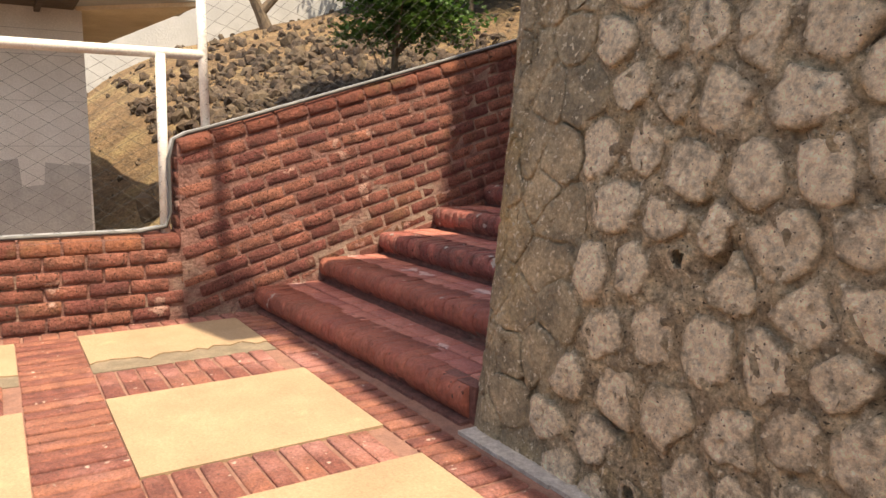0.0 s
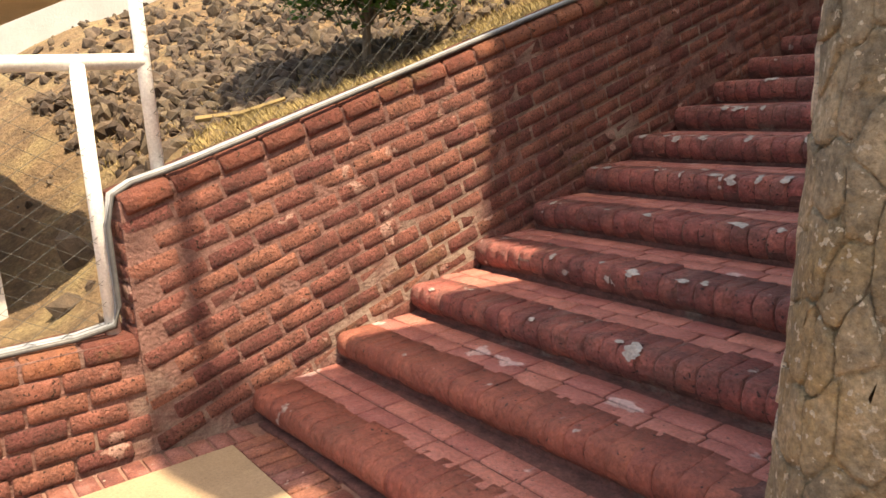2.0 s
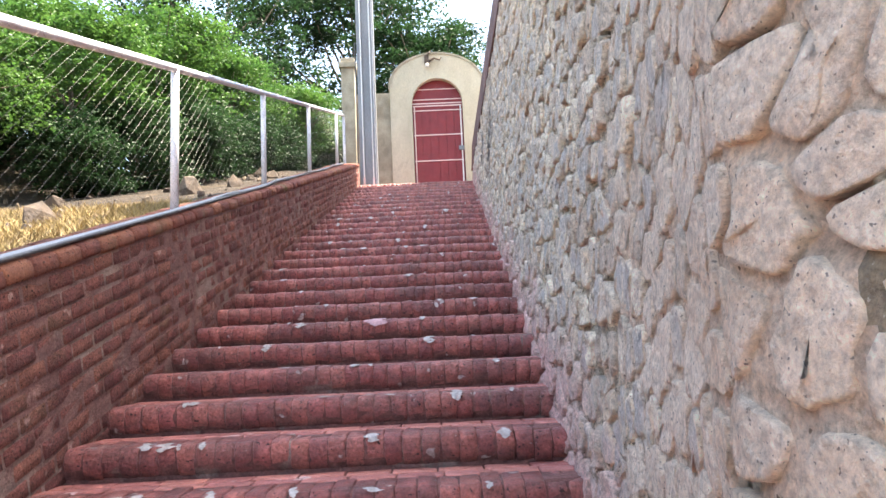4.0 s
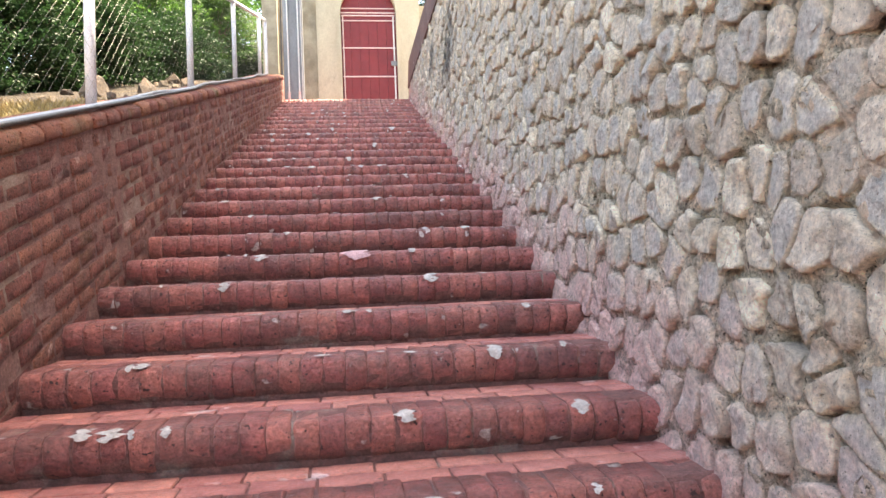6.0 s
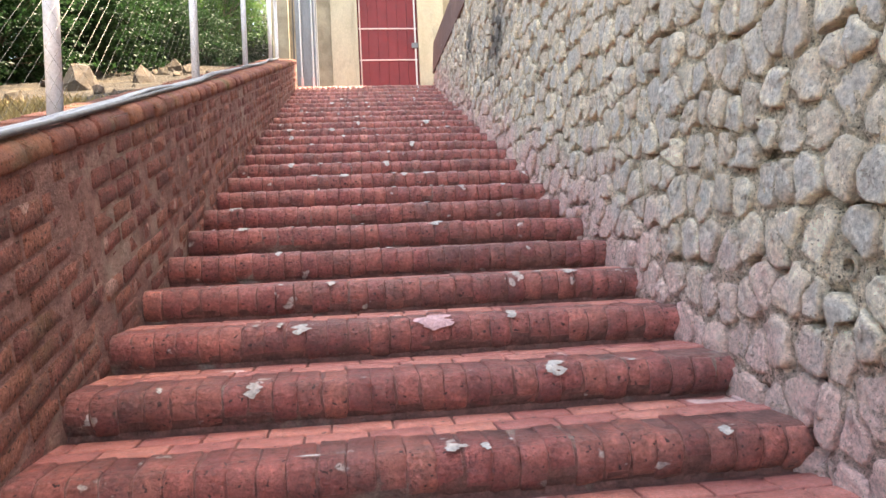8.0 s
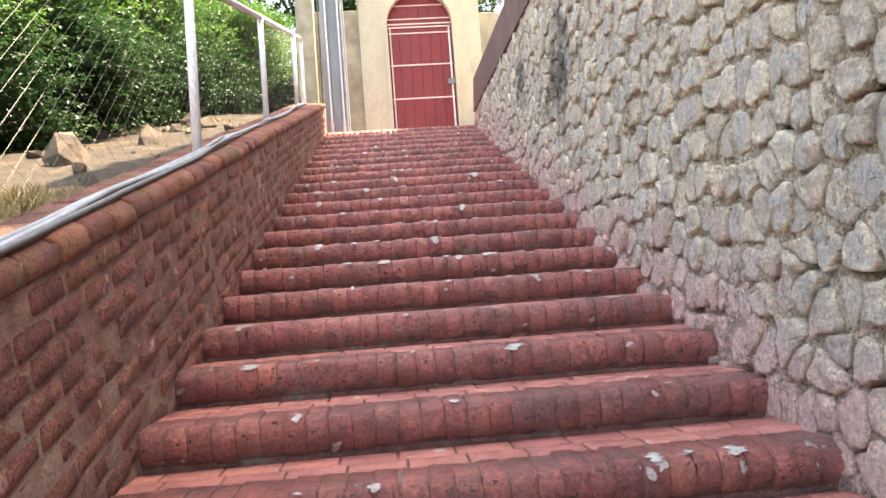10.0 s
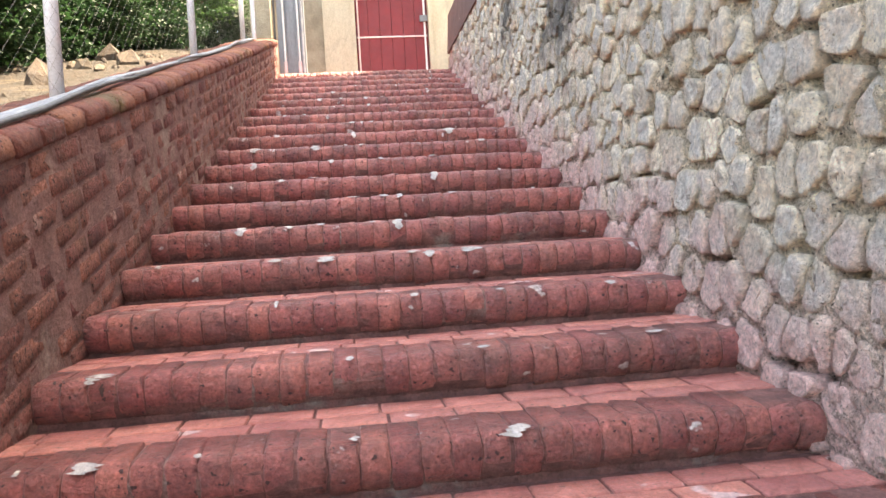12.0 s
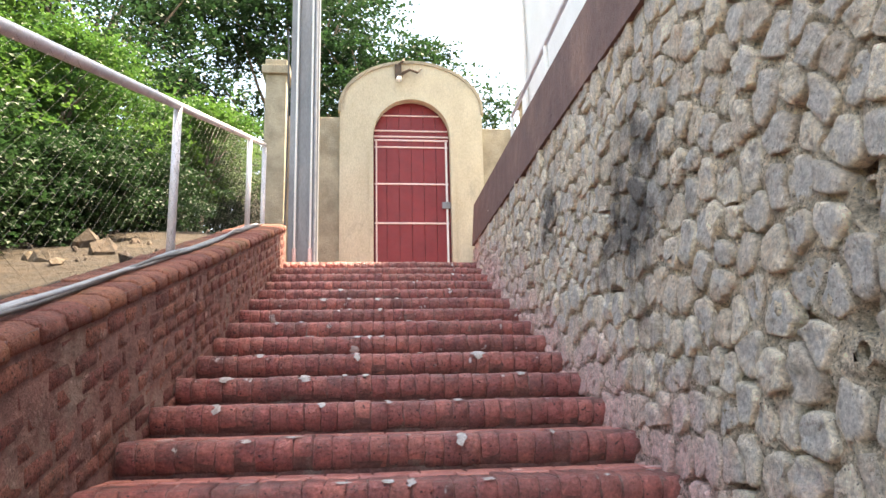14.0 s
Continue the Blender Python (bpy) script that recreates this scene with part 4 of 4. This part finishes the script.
placed = []
length = (Y_END + 0.5) / ca
u = 0.0
while u < length - 0.2:
    part_of("cap_brick", rng.choice(caps), stair_wall, m=brick_pose(u, rng.uniform(-0.004, 0.004), 0.012 + rng.uniform(-0.004, 0.006), rng.uniform(-0.012, 0.012))
            @ Matrix.Diagonal((1, 1 + wall_x(-0.5 + u * ca) / 0.31, 1, 1)))
    u += 0.245
for j in range(14):
    v = -0.162 - j * 0.1
    u = v * sa / ca + 0.004 - (0.12 if j % 2 else 0.0) + rng.uniform(-0.02, 0.02)
    first = v * sa / ca
    while True:
        mid_u = u + 0.12
        y, z = -0.5 + mid_u * ca - v * sa, 1.25 + mid_u * sa + v * ca
        if y > Y_END - 0.1:
            break
        if y > -0.46 and z > stair_z(max(-0.4, y - 0.1)) - 0.06 and z > 0.02:
            placed.append((y, max(u, first + 0.0), v + rng.uniform(-0.005, 0.005)))
        u += 0.257 + rng.uniform(-0.006, 0.006)
placed.sort()
rest_v, rest_f = [], []
for i, (y, u, v) in enumerate(placed):
    m = brick_pose(u, v, rng.uniform(-0.004, 0.004), rng.uniform(-0.02, 0.02))
    me = rng.choice(bricks)
    if i < 300:
        part_of("brick", me, stair_wall, m=m)
    else:
        o = len(rest_v)
        rest_v += [m @ w.co for w in me.vertices]
        rest_f += [[o + q for q in p.vertices] for p in me.polygons]
ob = part_of("bricks", mesh_of("bricks", rest_v, rest_f, M_WALLBRICK_J, True), stair_wall)
ob["kind"] = "stuff"
for j in range(6):
    z = 0.555 - j * 0.1
    y = -0.5 - 0.24 - (0.1 if j % 2 else 0.0)
    while y > -4.4:
        me = rng.choice(caps) if j == 0 else rng.choice(bricks)
        part_of("cap_brick" if j == 0 else "brick", me, low_wall,
                m=Matrix.Translation((rng.uniform(-0.002, 0.008), y, z + (0.045 if j == 0 else 0) + rng.uniform(-0.004, 0.004))) @ Matrix.Rotation(rng.uniform(-0.02, 0.02), 4, "X") @ TURN_IN)
        y -= 0.247 if j == 0 else 0.257
for j in range(7):
    z = cap_z(-0.5) - 0.16 - j * 0.1
    part_of("brick", rng.choice(bricks), stair_wall, m=Matrix.Translation((-0.27 + (0.02 if j % 2 else 0), -0.508 + rng.uniform(-0.006, 0.004), z)))

# ---- slabs and bricks of the court floor ----
for a, (x0, x1) in enumerate(SLAB_X):
    for b, (y0, y1) in enumerate(SLAB_Y):
        if a == 0:
            edge, n = [], 36
            for i in range(n + 1):
                t = i / n
                edge.append((x1 - 0.1 + 0.18 * noise.noise((t * 3.4, b * 3.0, 1)) + 0.08 * noise.noise((t * 11, b, 2)) + 0.03 * noise.noise((t * 37, b, 2)), y0 + (y1 - y0) * t))
            outline = [(x0, y0)] + edge + [(x0, y1)]
            part("grey_patch", prism([(x1 - 0.4, y0), (x1 + 0.06, y0), (x1 + 0.09, y1), (x1 - 0.4, y1)], "z", -0.03, -0.006), M_CEMENT, court, "broken edge patched with grey cement")
        else:
            outline = [(x0 + 0.01 * noise.noise((a, b, 1)), y0), (x1, y0 + 0.01 * noise.noise((a, b, 2))), (x1, y1), (x0, y1)]
        part("slab", prism(outline, "z", -0.03, 0.002), M_SLAB, court, "yellow stone slab")
floors = [loft("floor_brick", [(0.0, -0.03), (0.0, -0.004), (0.005, 0.0), (0.083, 0.0), (0.088, -0.004), (0.088, -0.03)], 0.3, M_FLOORBRICK, 200 + 3 * i, 0.006, 0.004) for i in range(6)]


def floor_band(x0, x1, y0, y1, along_y):
    """Bricks side by side: they lie across the band."""
    span, run = ((x1 - x0), (y1 - y0)) if along_y else ((y1 - y0), (x1 - x0))
    rows_n = max(1, round(span / 0.24))
    for r in range(rows_n):
        d = span / rows_n
        i, n = 0, int(run / 0.104)
        for i in range(n):
            s = (d - 0.012) / 0.3
            at = i * 0.104 + rng.uniform(0, 0.008)
            if along_y:
                m = Matrix.Translation((x0 + r * d + 0.006, y0 + at, rng.uniform(-0.004, 0.002)))
            else:
                m = Matrix.Translation((x0 + at + 0.08, y0 + r * d + 0.006, rng.uniform(-0.004, 0.002))) @ Matrix.Rotation(radians(90), 4, "Z")
            part_of("floor_brick", rng.choice(floors), court, m=m @ Matrix.Diagonal((s, 1, 1, 1)))


floor_band(0.0, 0.18, -3.9, 0.0, True)
for (a, x0), (x1, b) in zip(SLAB_X[:3], SLAB_X[1:4]):
    for y0, y1 in SLAB_Y[:2]:
        floor_band(x0 + (0.08 if x0 < 1 else 0), x1, y0, y1, True)
floor_band(0.18, 4.2, -0.19, 0.02, False)
floor_band(0.18, 4.2, -1.55, -1.2, False)
floor_band(0.18, 4.2, -2.9, -2.55, False)

fillet = bmesh.new()
for i in range(13):
    x = 0.05 + i * 0.2
    add_box(fillet, (x, 0.0 + 0.045 * x + 0.015 * noise.noise((x * 4, 2, 0)), -0.02), (x + 0.2, 0.12 + 0.045 * x, 0.006 + 0.004 * noise.noise((x * 3, 7, 0))))
part("cement_fillet", fillet, M_STEPMORTAR, steps[0], "grey cement fillet along the foot of the step")
strip = bmesh.new()
for i in range(12):
    x = 2.72 + i * 0.3
    add_box(strip, (x, 0.06 + 0.03 * noise.noise((x, 0, 0)), -0.02), (x + 0.3, 0.24, 0.005 + 0.003 * noise.noise((x * 3, 1, 0))))
part("cement_strip", strip, M_DAB, court, "whitish cement fillet along the foot of the stone wall")

# ---- stones of the retaining wall ----


def clip(poly, c, d):
    """Keep the part of poly nearer to c than to d."""
    mx, my, nx, ny = (c[0] + d[0]) / 2, (c[1] + d[1]) / 2, d[0] - c[0], d[1] - c[1]
    side_of = [(p[0] - mx) * nx + (p[1] - my) * ny for p in poly]
    out = []
    for i, p in enumerate(poly):
        q, a, b = poly[(i + 1) % len(poly)], side_of[i], side_of[(i + 1) % len(poly)]
        if a <= 0:
            out.append(p)
        if (a < 0 < b) or (b < 0 < a):
            t = a / (a - b)
            out.append((p[0] + (q[0] - p[0]) * t, p[1] + (q[1] - p[1]) * t))
    return out


def stone_seeds():
    seeds, row, z = [], 0, 0.02
    while z < WALL_TOP - 0.62:
        s = -3.6 + (0.1 if row % 2 else 0.0)
        while s < 15.4:
            wide = 0.22 if s < -0.9 else 0.135 if s < 1.8 else 0.158 + 0.04 * noise.noise((s * 0.6, z * 0.6, 2))
            foot = stair_z(0.94 + s) if s > 0 else 0.0
            if z > foot - 0.15 and not (s < -0.9 and z > 3.2):
                seeds.append((s + rng.uniform(-0.07, 0.07), z + rng.uniform(-0.07, 0.07)))
            s += wide
        z += 0.198
        row += 1
    return seeds


seeds = [q for q in stone_seeds() if all(math.hypot(q[0] - w[0], q[1] - w[1]) > 0.1 for w in WEEPS)]
seeds += list(WEEPS)
cells = {}
for i, (s, z) in enumerate(seeds):
    cells.setdefault((int(s // 0.4), int(z // 0.4)), []).append(i)
order = sorted(range(len(seeds)), key=lambda i: (seeds[i][0] + 0.8) ** 2 * 0.2 + (seeds[i][1] - stair_z(max(0, seeds[i][0])) - 0.9) ** 2)
single = set([i for i in order if seeds[i][0] > 0][:170])
rest_v, rest_f, rest_b, soft_v, soft_f, warm_v, warm_f, warm_b = [], [], [], [], [], [], [], []
for i, (s, z) in enumerate(seeds):
    poly = [(s - 0.3, z - 0.3), (s + 0.3, z - 0.3), (s + 0.3, z + 0.3), (s - 0.3, z + 0.3)]
    ci, cj = int(s // 0.4), int(z // 0.4)
    for di in (-1, 0, 1):
        for dj in (-1, 0, 1):
            for j in cells.get((ci + di, cj + dj), ()):
                if j != i:
                    poly = clip(poly, (s, z), seeds[j])
    if len(poly) < 3 or (s, z) in WEEPS:
        continue
    cx, cz = sum(p[0] for p in poly) / len(poly), sum(p[1] for p in poly) / len(poly)
    rough = -1.35 < s < -0.34 + rng.uniform(-0.06, 0.04)
    shrink = rng.uniform(0.8, 0.94) if not rough else 0.96
    ring = []
    for q in range(len(poly)):
        a, b = poly[q], poly[(q + 1) % len(poly)]
        for t in (0.14, 0.5, 0.86):
            ring.append((a[0] + (b[0] - a[0]) * t, a[1] + (b[1] - a[1]) * t))
    ex, ez = (max(p[0] for p in ring) - min(p[0] for p in ring)) / 2, (max(p[1] for p in ring) - min(p[1] for p in ring)) / 2
    for q, (x, y) in enumerate(ring):
        far = math.hypot(x - cx, y - cz)
        oval = 0.94 / math.hypot((x - cx) / far / ex, (y - cz) / far / ez)
        if not rough:
            k = min(far, 0.4 * far + 0.6 * oval) / far
            ring[q] = (cx + (x - cx) * k, cz + (y - cz) * k)
    h = rng.uniform(0.006, 0.032) if not rough else rng.uniform(0.002, 0.008)
    flush = -0.6 < s < 1.5 + rng.uniform(-0.5, 0.5)
    if flush and not rough:
        h, shrink = 0.004 + 0.14 * h, 0.5 * shrink + 0.49
    tip = (rng.uniform(-0.03, 0.03), rng.uniform(-0.03, 0.03))
    verts, bare = [], []
    show = rng.choice((0.1, 0.35, 0.55, 0.7)) if s > -0.9 else rng.choice((0.5, 0.7, 0.8))
    court_side = s < -0.9 and not rough
    if court_side:
        h *= 0.55
    soft = ((1.0, -0.03), (0.97, h * 0.2), (0.88, h * 0.75), (0.74, h), (0.4, h * 1.05))
    for scale, out in soft if court_side else ((1.0, -0.028 if flush else -0.05), (0.99, h * 0.2 - 0.006 if flush else h * 0.55 - 0.004), (0.95, h * 0.9), (0.84, h), (0.45, h * 0.95)):
        for x, y in ring:
            k = 0.03 * noise.noise((x * 11, y * 11, scale)) + 0.012 * noise.noise((x * 31, y * 31, scale))
            px, pz = cx + (x - cx) * shrink * scale, cz + (y - cz) * shrink * scale
            wob = (h * 0.7 + 0.004) * noise.noise((px * 14, pz * 14, 3.0)) if out > 0 else 0
            p, nrm = stone_face(px + k, pz + k * 0.7)
            bare.append(show * (1 - scale) / 0.3 if scale > 0.7 else show)
            verts.append(p + nrm * (out + wob + 0.3 * ((px - cx) * tip[0] + (pz - cz) * tip[1]) / 0.05 * 0.25))
    p, nrm = stone_face(cx, cz)
    verts.append(p + nrm * h * 0.92)
    bare.append(show)
    m, fs = len(ring), []
    for r in range(4):
        for q in range(m):
            w = (q + 1) % m
            fs.append((r * m + q, r * m + w, (r + 1) * m + w, (r + 1) * m + q))
    fs += [(4 * m + q, 4 * m + (q + 1) % m, 5 * m) for q in range(m)]
    if s < -0.9 and not rough:
        part_of("stone", stone_mesh("stone", verts, fs, M_COURTSTONE, bare), stone_wall)
    elif rough:
        o = len(soft_v)
        soft_v += verts
        soft_f += [[o + q for q in p] for p in fs]
    elif s < 1.0 + rng.gauss(0, 0.6):
        if i in single:
            part_of("stone", stone_mesh("stone", verts, fs, M_STONE_WARM, bare), stone_wall)
        else:
            o = len(warm_v)
            warm_v += verts
            warm_b += bare
            warm_f += [[o + q for q in p] for p in fs]
    elif i in single:
        part_of("stone", stone_mesh("stone", verts, fs, M_STONE, bare), stone_wall)
    else:
        o = len(rest_v)
        rest_v += verts
        rest_b += bare
        rest_f += [[o + q for q in p] for p in fs]
ob = part_of("stones", stone_mesh("stones", rest_v, rest_f, M_STONE_J, rest_b), stone_wall)
ob["kind"] = "stuff"
ob = part_of("warm_stones", stone_mesh("warm_stones", warm_v, warm_f, M_STONE_WARM, warm_b), stone_wall, "stones smeared with cream mortar, tinted warm for sun bounced off the court")
ob["kind"] = "stuff"
ob = part_of("smeared_stones", mesh_of("smeared_stones", soft_v, soft_f, M_RENDER, True), stone_wall, "flat stones smeared with weathered cement")
ob["kind"] = "stuff"
for s, z in WEEPS:
    p, nrm = stone_face(s, z)
    pipe = thing("weep_pipe", None, "short dark drain pipe set in the stone wall", "pipe", "weep pipes")
    bm = bmesh.new()
    rot = nrm.to_track_quat("Z", "Y").to_matrix()
    n = 14
    loops = [[bm.verts.new(p + rot @ Vector((r * math.cos(2 * math.pi * q / n), r * math.sin(2 * math.pi * q / n), d))) for q in range(n)]
             for r, d in ((0.046, -0.08), (0.046, 0.004), (0.031, 0.004), (0.031, -0.08))]
    for a, b in zip(loops, loops[1:]):
        for q in range(n):
            bm.faces.new((a[q], a[(q + 1) % n], b[(q + 1) % n], b[q]))
    part("ring", bm, M_STONEMORTAR, pipe)
    part("bore", tube([p - nrm * 0.1, p - nrm * 0.06], 0.045, 14), M_TIMBER, pipe, "dark bore")

# ---- pale cement dabs left on the step noses ----
dab_rng = random.Random(31)


def dab(k, x, w, h, mat, label):
    """A ragged thin skin of cement wrapped over the nose of step k."""
    skew = STEP_SKEW.get(k, 0.0)
    pts = [(0.0, -0.115), (-0.003, -0.095), (-0.004, -0.078), (-0.002, -0.058), (0.002, -0.042), (0.01, -0.025), (0.02, -0.012), (0.036, -0.003), (0.062, 0.003), (0.095, 0.004)]
    bm = bmesh.new()
    seed, rows_d, count = dab_rng.uniform(0, 90), [], 15
    top, low = 8.4 + dab_rng.uniform(-1.5, 0.5), 5.5 - 60 * h + dab_rng.uniform(-1.2, 1.2)
    y0, z0 = (k - 1) * GOING - 0.008 + skew * x, k * RISE + 0.003
    for j in range(count):
        t = j / (count - 1)
        at = max(0.0, low) + (top - max(0.0, low)) * t
        a, b = pts[int(at)], pts[min(len(pts) - 1, int(at) + 1)]
        dy, dz = a[0] + (b[0] - a[0]) * (at % 1), a[1] + (b[1] - a[1]) * (at % 1)
        wide = w / 2 * math.sqrt(max(0.02, 1 - (2 * t - 1) ** 2))
        lo = wide * (0.9 + 0.8 * noise.noise((t * 4.5, 1.0, seed)) + 0.4 * noise.noise((t * 13, 3.0, seed)))
        hi = wide * (0.9 + 0.8 * noise.noise((t * 4.5, 6.0, seed)) + 0.4 * noise.noise((t * 13, 8.0, seed)))
        shift = 0.3 * w * noise.noise((t * 2.5, 11.0, seed))
        rows_d.append([bm.verts.new((x + shift - lo + (lo + hi) * i / 4, y0 + dy, z0 + dz)) for i in range(5)])
    for a, b in zip(rows_d, rows_d[1:]):
        for i in range(4):
            bm.faces.new((a[i], a[i + 1], b[i + 1], b[i]))
    part("cement_dab", bm, mat, steps[k - 1], label, True)


DABS = {3: (1.0, 1.6), 4: (1.2, 1.5, 2.1), 5: (0.6, 0.9, 1.45, 1.9), 6: (0.07, 0.17, 1.0, 1.11, 1.28, 1.43), 7: (0.085, 0.19, 0.28, 0.38, 0.49, 0.58, 1.65),
        8: (0.15, 0.42, 0.52, 1.6, 2.3), 9: (0.5, 1.27, 1.67, 2.07), 10: (0.93, 1.4, 2.35), 11: (0.7, 1.9), 12: (0.85, 1.85), 13: (2.0, 2.1, 2.3), 15: (0.4, 1.7),
        16: (0.3, 1.7, 2.4), 17: (0.35, 2.4), 18: (0.83, 1.08, 1.53, 1.62, 1.83), 19: (0.6, 1.05, 1.5), 20: (1.25, 1.45, 1.9), 21: (0.98, 1.85), 22: (0.5, 1.9),
        23: (0.45, 0.96, 2.4), 24: (0.6, 1.3, 2.2), 25: (0.9, 1.3), 26: (0.6, 1.95), 28: (0.7, 0.95, 1.2, 1.5, 1.7), 29: (1.1, 1.5)}
for k, xs in DABS.items():
    for x in xs:
        w, h = dab_rng.uniform(0.04, 0.09), dab_rng.choice((-0.02, 0.0, 0.03))
        dab(k, x, w, h, M_DAB, "pale grey cement dab")
for k in range(3, 32):
    for _ in range(3):
        dab(k, wall_x(k * GOING) + dab_rng.uniform(0.15, 2.4), dab_rng.uniform(0.02, 0.05), dab_rng.choice((-0.02, 0.0)), M_DAB, "pale grey cement dab")
dab(12, 1.475, 0.16, 0.06, M_PINKDAB, "pink cement dab")
